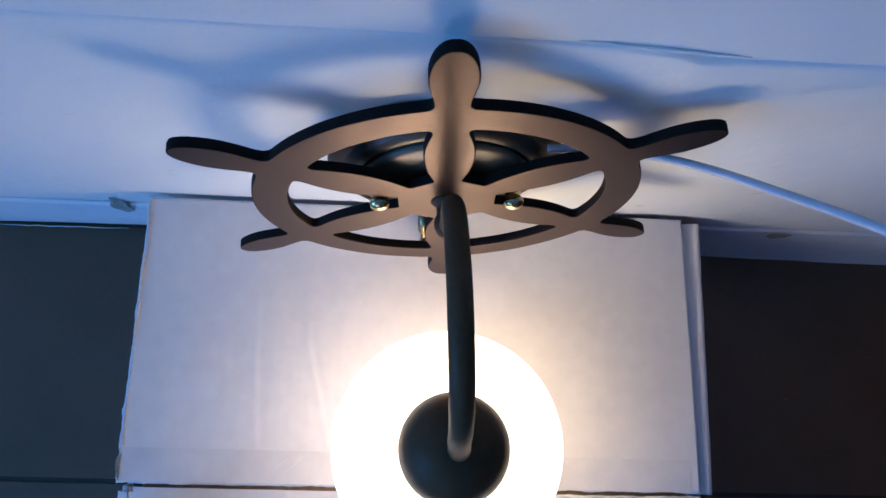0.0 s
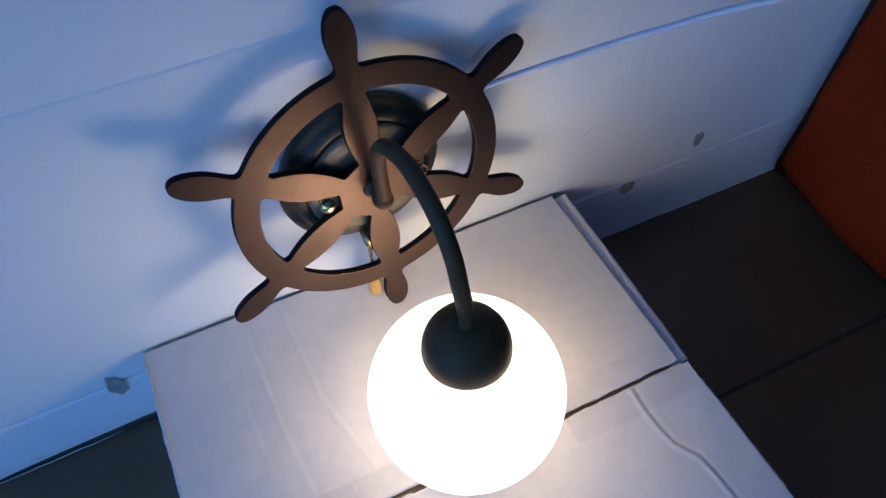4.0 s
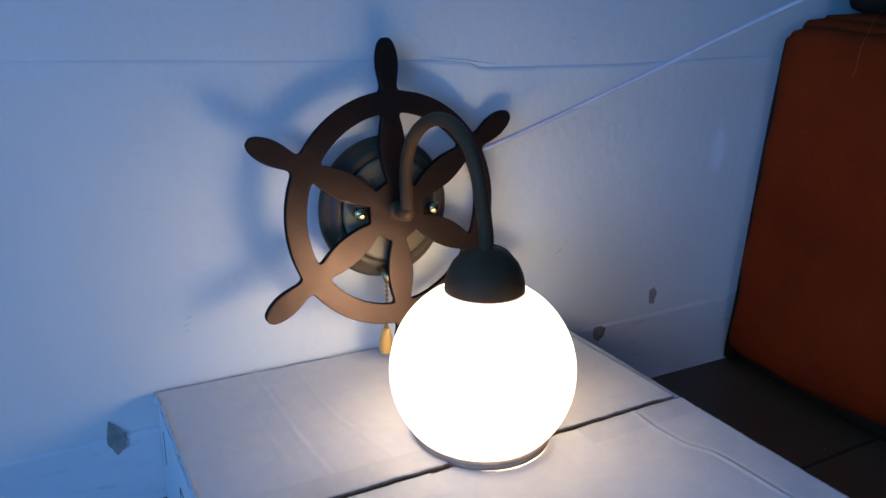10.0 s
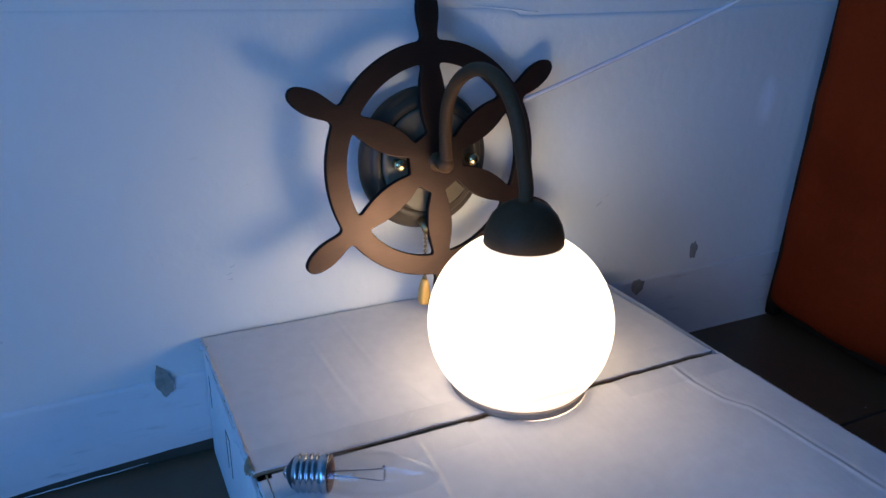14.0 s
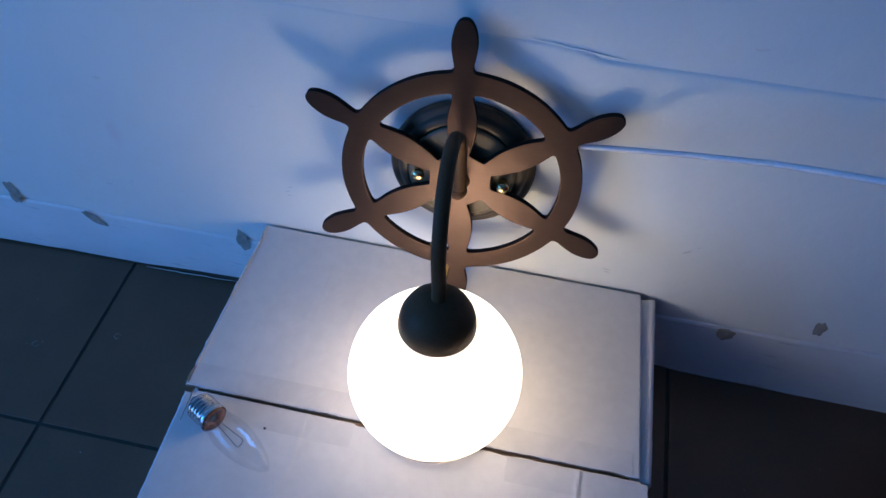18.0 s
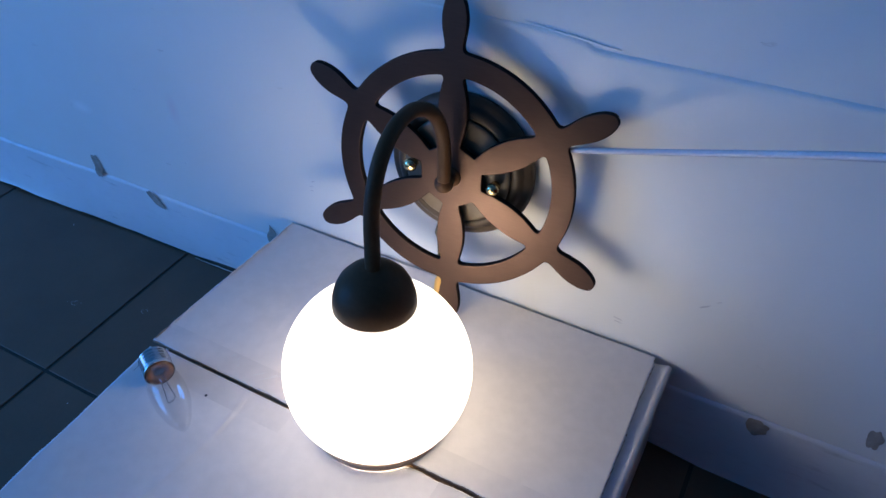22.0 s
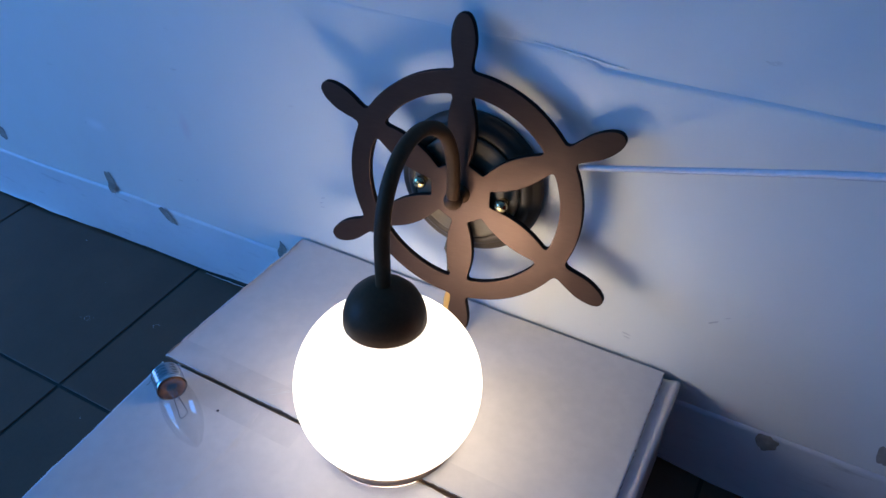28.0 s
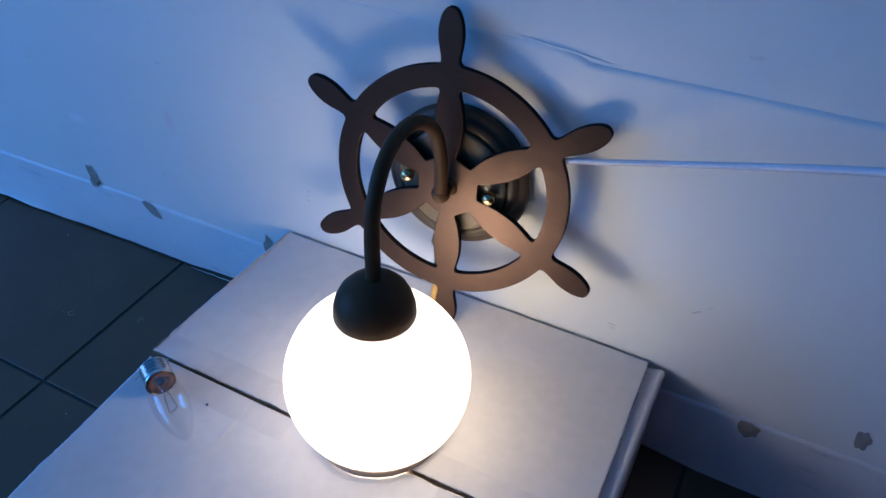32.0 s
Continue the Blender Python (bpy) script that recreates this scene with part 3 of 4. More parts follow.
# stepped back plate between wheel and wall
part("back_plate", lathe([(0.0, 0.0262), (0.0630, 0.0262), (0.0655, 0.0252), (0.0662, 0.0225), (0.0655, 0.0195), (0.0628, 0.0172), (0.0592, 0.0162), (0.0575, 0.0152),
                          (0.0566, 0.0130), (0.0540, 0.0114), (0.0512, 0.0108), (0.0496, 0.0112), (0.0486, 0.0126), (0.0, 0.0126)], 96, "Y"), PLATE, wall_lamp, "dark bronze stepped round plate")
# disc in the paler bronze that stands for lamplight
part("plate_face", lathe([(0.0, 0.0125), (0.0480, 0.0125), (0.0480, 0.0096), (0.0468, 0.0084), (0.0445, 0.0078), (0.0, 0.0078)], 96, "Y"), BRONZE_LIT, wall_lamp, "bronze disc, coloured paler as if lamplit")
part("spacer", lathe([(0.0, 0.0078), (0.017, 0.0078), (0.017, 0.0033), (0.0, 0.0033)], 48, "Y"), BRONZE, wall_lamp)
for sx, sz in ((-0.0375, 0.0030), (0.0378, -0.0030)):
    nut = part("cap_nut", lathe([(0.0, -0.0080), (0.0020, -0.0076), (0.0038, -0.0062), (0.0047, -0.0040), (0.0044, -0.0018), (0.0032, 0.0), (0.0036, 0.0012), (0.0036, 0.0038), (0.0016, 0.004), (0.0016, 0.0113), (0.0, 0.0113)], 32, "Y"), BRASS, wall_lamp, "polished brass cap nut")
    nut.scale = (1.25, 1.0, 1.25)
    nut.location = (sx, 0, sz)
# boss and swan-neck arm
part("boss", lathe([(0.0, -0.0252), (0.0030, -0.0246), (0.0058, -0.0225), (0.0076, -0.0192), (0.0080, -0.0160), (0.0072, -0.0128), (0.0060, -0.0110), (0.0060, -0.0055), (0.0075, -0.0047), (0.0090, -0.0033), (0.0090, -0.0025), (0.0, -0.0025)], 40, "Y"), BRONZE, wall_lamp)
# the globe and its cap hang almost plumb, though the wheel leans
GC = LAMP @ Vector((-0.0033, -0.1306, -0.1091))
GLOBE = LAMP.inverted() @ pose(GC.x, GC.y, GC.z, -3.6, 0, 0)
ARM_END = GLOBE @ Vector((0, 0, 0.098))
ARM_LOW = GLOBE @ Vector((0, 0.0002, 0.112))
ARM = [(0.0006, -0.0185, 0.004), (0.0010, -0.0184, 0.016), (0.0010, -0.0194, 0.032), (0.0008, -0.0240, 0.049), (0.0006, -0.0345, 0.0655), (0.0003, -0.0525, 0.0785), (0.0, -0.0758, 0.0855),
       (-0.0004, -0.0995, 0.0825), (-0.0006, -0.1182, 0.0700), (-0.0008, -0.1300, 0.0510), (-0.0010, -0.1350, 0.0290), tuple(ARM_LOW), tuple(ARM_END)]
part("arm", tube(spline(ARM, 10), 0.0057, 24), BRONZE, wall_lamp, "bent dark bronze swan-neck tube")
cap = part("cap", lathe([(0.0, 0.1010), (0.0073, 0.1006), (0.0136, 0.0988), (0.0199, 0.0950), (0.0254, 0.0890), (0.0291, 0.0815), (0.0309, 0.0745), (0.0314, 0.0685), (0.0314, 0.0658),
                         (0.0306, 0.0656), (0.0300, 0.0745), (0.0250, 0.0885), (0.0, 0.0990)], 72, "Z"), BRONZE, wall_lamp, "dark bronze dome cap")
cap.matrix_local = GLOBE
prof = [(0.0300, 0.0688)]
for i in range(49):
    a = radians(67 - i * (67 + 46) / 48)
    prof.append((0.0745 * math.cos(a), 0.0745 * math.sin(a)))
globe = part("globe", lathe(prof, 96, "Z"), OPAL, wall_lamp, "glowing white opal glass globe")
globe.matrix_local = GLOBE
# rim under the globe, level with the carton on which it rests
rim_m = LAMP.inverted() @ pose(GC.x, GC.y - 0.0030, 0.1303, -0.9, 0, 0)
rim = part("rim", lathe([(0.0540, -0.0024), (0.0556, -0.0023), (0.0563, -0.0015), (0.0564, 0.0036), (0.0558, 0.0042), (0.0505, 0.0042), (0.0505, 0.0034), (0.0540, 0.0031)], 96, "Z", True), RIM, wall_lamp, "thin brown rim")
rim.matrix_local = rim_m

# pull chain: hangs plumb from the plate
CH_X, CH_Y = -0.0108, -0.0392
inv = LAMP.inverted()
part("chain_outlet", tube([inv @ Vector((CH_X, CH_Y + 0.016, 0.2190)), inv @ Vector((CH_X, CH_Y + 0.004, 0.2165)), inv @ Vector((CH_X, CH_Y, 0.2125)), inv @ Vector((CH_X, CH_Y, 0.2090))], [0.0042, 0.0042, 0.0038, 0.0026], 20), OLD_BRASS, wall_lamp, "aged brass chain outlet")
bm = bmesh.new()
zb = 0.2075
while zb > 0.1690:
    q = inv @ Vector((CH_X, CH_Y, zb))
    bmesh.ops.create_uvsphere(bm, u_segments=10, v_segments=7, radius=0.0018, matrix=Matrix.Translation(q))
    zb -= 0.0042
bm2 = tube([inv @ Vector((CH_X, CH_Y, 0.2090)), inv @ Vector((CH_X, CH_Y, 0.1665))], 0.00035, 8)
tmp = bpy.data.meshes.new("tmp")
bm2.to_mesh(tmp)
bm2.free()
bm.from_mesh(tmp)
bpy.data.meshes.remove(tmp)
part("chain", bm, OLD_BRASS, wall_lamp, "aged brass ball chain")
KN = [(0.0, 0.0), (0.0034, 0.0003), (0.0052, 0.0012), (0.0060, 0.0035), (0.0061, 0.008), (0.0058, 0.0135), (0.0050, 0.0195), (0.0038, 0.0240), (0.0026, 0.0268), (0.0, 0.0272)]
knob = part("knob", lathe(KN, 32, "Z"), YELLOW_WOOD, wall_lamp, "varnished yellow wooden pull knob")
knob.matrix_local = inv @ pose(CH_X, CH_Y, 0.1345)
part("knob_ferrule", lathe([(0.0, 0.0270), (0.0022, 0.0270), (0.0022, 0.0290), (0.0010, 0.0310), (0.0, 0.0312)], 20, "Z"), OLD_BRASS, knob)

# ---- cable from the lamp, stretched away from the wall ----
CAB = [(0.052, -0.012, 0.303), (0.080, -0.0135, 0.312), (0.1024, -0.0196, 0.3221), (0.1285, -0.0303, 0.3352), (0.1548, -0.0453, 0.3512), (0.1791, -0.0596, 0.3662), (0.2011, -0.0747, 0.3811), (0.2234, -0.0901, 0.3962),
       (0.2434, -0.109, 0.4128), (0.262, -0.1285, 0.4293), (0.30, -0.166, 0.4605), (0.40, -0.262, 0.540), (0.75, -0.60, 0.825), (1.4, -1.20, 1.35), (2.199, -1.92, 1.98)]
cable = ob_mesh("cable", tube(spline(CAB, 12), 0.0023, 12), CABLE)
tagged(cable, "thin white lamp cable stretched taut from behind the wheel", "cable")

# ---- carton ----
carton = new("carton")
carton.location = (0, 0, 0)
tagged(carton, "worn white cardboard carton with two taped top flaps on the floor", "cardboard box")
BX0, BX1, BY0, BY1 = -0.2155, 0.2050, -0.0085, -0.4180
BT = 0.0045
part("side_wall", box_bm(BX0, BX0 + BT, BY1, BY0, 0.0005, 0.1140, 0.0010), [CARD], carton)
part("side_wall", box_bm(BX1 - BT, BX1, BY1, BY0, -0.0022, 0.1085, 0.0010), [CARD], carton)
part("rear_wall", box_bm(BX0 + BT, BX1 - BT, BY0 - BT, BY0, 0.0005, 0.1080, 0.0010), [CARD], carton)
part("front_wall", box_bm(BX0 + BT, BX1 - BT, BY1, BY1 + BT, 0.0005, 0.1080, 0.0010), [CARD], carton)


def ridge_line(x, y, line, width, height):
    """A crease: distance from a polyline, as a narrow ridge beside a shallow dent."""
    best = 9.0
    for (ax, ay), (bx, by) in zip(line, line[1:]):
        t = max(0.0, min(1.0, ((x - ax) * (bx - ax) + (y - ay) * (by - ay)) / ((bx - ax) ** 2 + (by - ay) ** 2)))
        dx, dy = x - ax - t * (bx - ax), y - ay - t * (by - ay)
        d = math.hypot(dx, dy) * (1 if dx >= 0 else -1)
        if abs(d) < abs(best):
            best = d
    return height * (math.exp(-(best / width) ** 2) - 0.6 * math.exp(-((best - 1.7 * width) / width) ** 2))


REAR_CREASES = [([(-0.131, -0.010), (-0.128, -0.12), (-0.122, -0.205)], 0.0021, 0.00021), ([(-0.094, -0.012), (-0.091, -0.11), (-0.074, -0.175), (-0.066, -0.205)], 0.0021, 0.00027),
                ([(-0.150, -0.09), (-0.146, -0.16)], 0.0022, 0.00016)]
FRONT_CREASES = [([(0.146, -0.213), (0.1455, -0.236), (0.148, -0.255), (0.151, -0.268), (0.156, -0.276), (0.163, -0.286), (0.166, -0.300), (0.168, -0.318), (0.170, -0.343), (0.173, -0.364), (0.177, -0.415)], 0.0018, 0.0009), ([(-0.099, -0.213), (-0.100, -0.26), (-0.112, -0.33), (-0.12, -0.41)], 0.0015, 0.0006)]


def sag(x, y):
    """Dip of the front flap below its plane: it swells before the globe and is warped upwards beside the sofa."""
    if y > -0.2105:
        return 0.0
    w = max(0.0, min(1.0, (x - 0.02) / 0.13))
    return -0.0010 * math.exp(-(x / 0.09) ** 2 - ((y + 0.235) / 0.07) ** 2) + WARP * w * w * (3 - 2 * w) * (y + 0.2116)


WARP = 0.043


LEAN, FRONT_LEAN = -0.014, -0.012  # both flaps fall a little towards the sofa


def flap(name, x0, x1, y0, y1, z0, z1, creases, thick, seed, label, flare=0.0, bow=0.0, corner=0.0, lean=LEAN):
    """A sheet of corrugated board with creases, a torn brown edge and a sagging plane."""
    nx, ny = 230, 90
    bm = bmesh.new()
    tops, lows = [], []
    for j in range(ny + 1):
        v = j / ny
        tr, lr = [], []
        for i in range(nx + 1):
            u = i / nx
            y = y0 + (y1 - y0) * v
            x = x0 + (x1 + flare * v - corner * math.exp((y - y0) / 0.010) - x0) * u
            edge = 0.0
            if i in (0, nx):
                edge = 0.0016 * noise.noise((y * 22, seed, 1)) + 0.0006 * noise.noise((y * 75, seed, 3)) + 0.0005 * noise.noise((y * 230, seed, 4))
            if i == nx:
                edge = 1.3 * edge - 0.0013 * max(0.0, noise.noise((y * 310, seed, 6)))
            yy = y + (0.0011 * noise.noise((x * 55, seed, 7)) + 0.0007 * noise.noise((x * 260, seed, 9)) if j in (0, ny) and abs(y) > 0.1 else 0.0)
            yy -= max(0.0, min(1.0, (0.16 - x) / 0.30)) * (0.0013 * v if seed == 1.0 else 0.0037 * (1 - v))
            z = z0 + (z1 - z0) * (v + bow * v * (1 - v)) + lean * x - sag(x, y) + 0.0012 * noise.noise((x * 9, y * 9, seed)) + 0.0005 * noise.noise((x * 28, y * 28, seed + 3))
            for c in creases:
                z += ridge_line(x, y, *c)
            tr.append(bm.verts.new((x + edge, yy, z)))
            lr.append(bm.verts.new((x + edge, yy, z - thick)))
        tops.append(tr)
        lows.append(lr)
    for j in range(ny):
        for i in range(nx):
            bm.faces.new((tops[j][i], tops[j + 1][i], tops[j + 1][i + 1], tops[j][i + 1]))
            bm.faces.new((lows[j][i], lows[j][i + 1], lows[j + 1][i + 1], lows[j + 1][i]))
    ring = [(0, i) for i in range(nx)] + [(j, nx) for j in range(ny)] + [(ny, i) for i in range(nx, 0, -1)] + [(j, 0) for j in range(ny, 0, -1)]
    for (ja, ia), (jb, ib) in zip(ring, ring[1:] + ring[:1]):
        f = bm.faces.new((tops[ja][ia], tops[jb][ib], lows[jb][ib], lows[ja][ia]))
        f.material_index = 1
    bmesh.ops.recalc_face_normals(bm, faces=bm.faces[:])
    return part(name, bm, [CARD, KRAFT], carton, label)


FLAP_T = 0.0032
BOW = 0.57
REAR_Z, FRONT_Z = (0.1210, 0.1299), (0.1278, 0.1195)  # heights at the rear and the front edge of each flap
rear_flap = flap("rear_flap", -0.2165, 0.1930, -0.0040, -0.2090, REAR_Z[0], REAR_Z[1], REAR_CREASES, FLAP_T, 1.0, "creased white flap with a torn brown edge", 0.005, BOW)
front_flap = flap("front_flap", -0.2152, 0.2068, -0.2116, -0.4190, FRONT_Z[0], FRONT_Z[1], FRONT_CREASES, FLAP_T, 5.0, "creased white flap with a torn brown edge", 0.0085, 0.0, 0.0085, FRONT_LEAN)


def rear_z(y):
    v = (y + 0.0040) / (-0.2090 + 0.0040)
    return REAR_Z[0] + (REAR_Z[1] - REAR_Z[0]) * (v + BOW * v * (1 - v))


def rear_top(x, y):
    """Height of the rear flap's uneven upper face."""
    z = rear_z(y) + LEAN * x + 0.0012 * noise.noise((x * 9, y * 9, 1.0)) + 0.0005 * noise.noise((x * 28, y * 28, 4.0))
    return z + sum(ridge_line(x, y, *c) for c in REAR_CREASES)


# torn paper along one edge of the rear flap
bm = bmesh.new()
prev = None
for i in range(161):
    y = -0.010 - 0.198 * i / 160
    zt = rear_z(y) - LEAN * 0.2165
    a = noise.noise((y * 60, 1, 5)) + 0.7 * noise.noise((y * 190, 2, 5))
    b = noise.noise((y * 34, 8, 2)) + 0.6 * noise.noise((y * 120, 9, 2))
    out = -0.2168 + 0.0016 * noise.noise((y * 22, 1.0, 1)) - 0.0009 * a
    cur = [bm.verts.new(c) for c in ((-0.2140 + 0.0020 * b, y, zt + 0.0002), (out + 0.0018, y, zt + 0.0003 + 0.0006 * a), (out, y + 0.0006 * a, zt - 0.0012 + 0.0012 * a), (out + 0.0006, y, zt - 0.0042 - 0.0014 * a))]
    if prev:
        for k in range(3):
            bm.faces.new((prev[k], cur[k], cur[k + 1], prev[k + 1]))
    prev = cur
bmesh.ops.recalc_face_normals(bm, faces=bm.faces[:])
bmesh.ops.solidify(bm, geom=bm.faces[:], thickness=0.0003)
part("torn_edge", bm, PAPER, rear_flap, "ragged torn white paper edge")



def torn_flake(ya, yb, width, seed, mat, label):
    """A ragged strip of the top paper that has come away from the edge and droops."""
    bm = bmesh.new()
    prev = None
    for i in range(33):
        t = i / 32
        y = ya + (yb - ya) * t
        zt = rear_z(y) - LEAN * 0.2165
        w = width * math.sin(math.pi * min(0.98, max(0.02, t))) ** 0.6 * (1 + 0.35 * noise.noise((y * 160, seed, 0)) + 0.25 * noise.noise((y * 420, seed, 3)))
        edge = -0.2150 + 0.0010 * noise.noise((y * 90, seed, 5))
        cur = [bm.verts.new(c) for c in ((edge, y, zt + 0.0010), (edge - 0.45 * w, y, zt + 0.0006 - 0.15 * w), (edge - 0.70 * w, y, zt - 0.55 * w), (edge - 0.72 * w, y, zt - 1.0 * w))]
        if prev:
            for k in range(3):
                bm.faces.new((prev[k], cur[k], cur[k + 1], prev[k + 1]))
        prev = cur
    bmesh.ops.recalc_face_normals(bm, faces=bm.faces[:])
    bmesh.ops.solidify(bm, geom=bm.faces[:], thickness=0.0004)
    return part("torn_flake", bm, mat, rear_flap, label)


for ya, yb, w, seed in ((-0.004, -0.026, 0.0055, 1.3), (-0.050, -0.072, 0.0032, 2.1), (-0.094, -0.110, 0.0026, 3.7), (-0.146, -0.194, 0.0058, 4.4)):
    torn_flake(ya, yb, w, seed, PAPER, "ragged white flake of torn paper")
torn_flake(-0.190, -0.2085, 0.0070, 5.2, KRAFT, "torn brown corner of the board")

# folded edges of the board under the two top flaps


def fold(label, side, ya, yb, za, zb, section, bow=0.0, lean=LEAN):
    """A rounded fold of board along one side; section gives (inset from the outer edge, drop below the top)."""
    bm = bmesh.new()
    prev = None
    for j in range(41):
        y = ya + (yb - ya) * j / 40
        zt = za + (zb - za) * (j / 40 + bow * j / 40 * (1 - j / 40)) + lean * side + 0.0004 * noise.noise((y * 18, 4, side))
        wob = 0.0007 * noise.noise((y * 30, 2, side)) + 0.0003 * noise.noise((y * 120, 7, side))
        cur = [bm.verts.new((side - math.copysign(1, side) * (a + (wob if k < 4 else 0.0)), y, zt - d)) for k, (a, d) in enumerate(section)]
        if prev:
            for a in range(len(section) - 1):
                bm.faces.new((prev[a], prev[a + 1], cur[a + 1], cur[a]))
        prev = cur
    bmesh.ops.recalc_face_normals(bm, faces=bm.faces[:])
    bmesh.ops.solidify(bm, geom=bm.faces[:], thickness=0.0022)
    bmesh.ops.recalc_face_normals(bm, faces=bm.faces[:])
    return part("side_flap", bm, CARD, carton, label)


fold("rounded folded edge of the side flap", 0.2090, -0.006, -0.2105, REAR_Z[0] - 0.0008, REAR_Z[1] - 0.0016,
     [(0.0020, 0.034), (0.0006, 0.015), (0.0, 0.0065), (0.0006, 0.0036), (0.0022, 0.0020), (0.0042, 0.0018), (0.0070, 0.0028), (0.0100, 0.0042), (0.0140, 0.0052), (0.0500, 0.0062)], BOW)
fold("rounded folded edge of the side flap", -0.2160, -0.2135, -0.4170, FRONT_Z[0] - 0.0046, FRONT_Z[1] - 0.0046,
     [(0.0006, 0.034), (0.0, 0.012), (0.0004, 0.0040), (0.0012, 0.0010), (0.0040, 0.0), (0.0500, 0.0004)], 0.0, FRONT_LEAN)
part("inner_flap", box_bm(-0.200, 0.190, -0.2180, -0.185, -0.0032, 0.0, 0.0005), KRAFT, carton, "brown inner flap under the slit").matrix_local = pose(0, 0, 0.1242, 0, -math.degrees(math.atan(LEAN)), 0)

def tape(name, x0, x1, y0, y1, za, zb, seed):
    """A strip of glossy tape just proud of the flap."""
    bm = bmesh.new()
    nx = 60
    prev = None
    for i in range(nx + 1):
        x = x0 + (x1 - x0) * i / nx
        cur = []
        for k in range(7):
            v = k / 6
            y = y0 + (y1 - y0) * v
            z = za + (zb - za) * v + (LEAN if seed == 1.0 else FRONT_LEAN) * x - sag(x, y) + 0.0012 * noise.noise((x * 9, y * 9, seed)) + 0.0005 * noise.noise((x * 28, y * 28, seed + 3))
            for c in (REAR_CREASES if seed == 1.0 else FRONT_CREASES):
                z += ridge_line(x, y, *c)
            cur.append(bm.verts.new((x + 0.0012 * noise.noise((y * 300, seed, i // nx)), y, z + 0.0003)))
        if prev:
            for k in range(6):
                bm.faces.new((prev[k], cur[k], cur[k + 1], prev[k + 1]))
        prev = cur
    bmesh.ops.recalc_face_normals(bm, faces=bm.faces[:])
    return part(name, bm, TAPE, rear_flap if seed == 1.0 else front_flap, "glossy clear packing tape")


def front_z(y):
    return FRONT_Z[0] + (FRONT_Z[1] - FRONT_Z[0]) * (y + 0.2116) / (-0.4190 + 0.2116)


def front_top(x, y):
    """Height of the front flap's uneven upper face."""
    z = front_z(y) + FRONT_LEAN * x - sag(x, y) + 0.0012 * noise.noise((x * 9, y * 9, 5.0)) + 0.0005 * noise.noise((x * 28, y * 28, 8.0))
    return z + sum(ridge_line(x, y, *c) for c in FRONT_CREASES)


tape("tape", -0.2145, 0.1910, -0.1860, -0.2085, rear_z(-0.1860), rear_z(-0.2085), 1.0)
tape("tape", -0.2050, -0.055, -0.2130, -0.2360, front_z(-0.2130), front_z(-0.2360), 5.0)
tape("tape", 0.0830, 0.2050, -0.2130, -0.2360, front_z(-0.2130), front_z(-0.2360), 5.0)
dot = part("ink_dot", lathe([(0.0, 0.0008), (0.0010, 0.0007), (0.0013, 0.0), (0.0, -0.0004)], 14, "Z"), INK, front_flap, "tiny black speck")
dot.location = (-0.1322, -0.2345, front_top(-0.1322, -0.2345) + 0.0001)
# short cut beside the corner of the front flap
bm = tube([(-0.2084 + 0.0007 * noise.noise((i * 0.5, 3, 1)), -0.2125 - 0.0016 * i, front_top(-0.2084, -0.2125 - 0.0016 * i) + 0.0001) for i in range(20)], [0.0002 + 0.0005 * (1 - i / 19) for i in range(20)], 8)
part("cut", bm, KRAFT, front_flap, "short brown cut in the board")
# faint printed strokes on the side wall
for y0, y1, z0, z1 in ((-0.0305, -0.0295, 0.066, 0.100), (-0.0970, -0.0960, 0.050, 0.088), (-0.1120, -0.1110, 0.050, 0.088), (-0.1120, -0.0960, 0.0881, 0.0892)):
    part("print_bar", box_bm(BX0 - 0.0004, BX0 + 0.0002, y0, y1, z0, z1), INK, carton)

# ---- clear candle bulb lying on the front flap ----
light_bulb = new("light_bulb")
bx, by = -0.1995, -0.2272
ang = math.degrees(math.atan2(-0.2772 + 0.2272, -0.1100 + 0.1995))
light_bulb.matrix_world = pose(bx, by, front_top(bx + 0.035, by - 0.020) + 0.0136, 0, -2.5, ang) @ Matrix.Diagonal((1.05, 0.97, 0.97, 1))
tagged(light_bulb, "clear candle bulb with nickel screw cap on the carton", "light bulb")
# axis along +x: contact at 0
th = [(0.0112, 0.0068)]
for k in range(4):
    x0 = 0.0082 + 0.0036 * k
    th += [(0.0118, x0), (0.0131, x0 + 0.0009), (0.0133, x0 + 0.0016), (0.0128, x0 + 0.0025), (0.0119, x0 + 0.0033)]
th += [(0.0122, 0.0235), (0.0132, 0.0245), (0.0135, 0.0262), (0.0135, 0.0285), (0.0131, 0.0288), (0.0127, 0.0262), (0.0112, 0.0235), (0.0108, 0.008)]
screw_cap = part("screw_cap", lathe(th, 48, "X"), CHROME, light_bulb, "nickel Edison screw cap")
part("contact", lathe([(0.0, 0.0), (0.0035, 0.0003), (0.0045, 0.0015), (0.0048, 0.0025), (0.0, 0.0026)], 24, "X"), CHROME, screw_cap)
part("insulator", lathe([(0.0, 0.0020), (0.0046, 0.0022), (0.0080, 0.0040), (0.0108, 0.0062), (0.0112, 0.0072), (0.0, 0.0073)], 32, "X"), BLACK, screw_cap, "black insulating ring")
gl = [(0.0126, 0.0262), (0.0127, 0.0290), (0.0134, 0.0320), (0.0150, 0.0370), (0.0166, 0.0430), (0.0174, 0.0500), (0.0174, 0.0570), (0.0167, 0.0640), (0.0153, 0.0710), (0.0131, 0.0785), (0.0105, 0.0850), (0.0074, 0.0910), (0.0045, 0.0950), (0.0020, 0.0968), (0.0, 0.0972)]
gp = spline([(r, h, 0) for r, h in gl], 4)
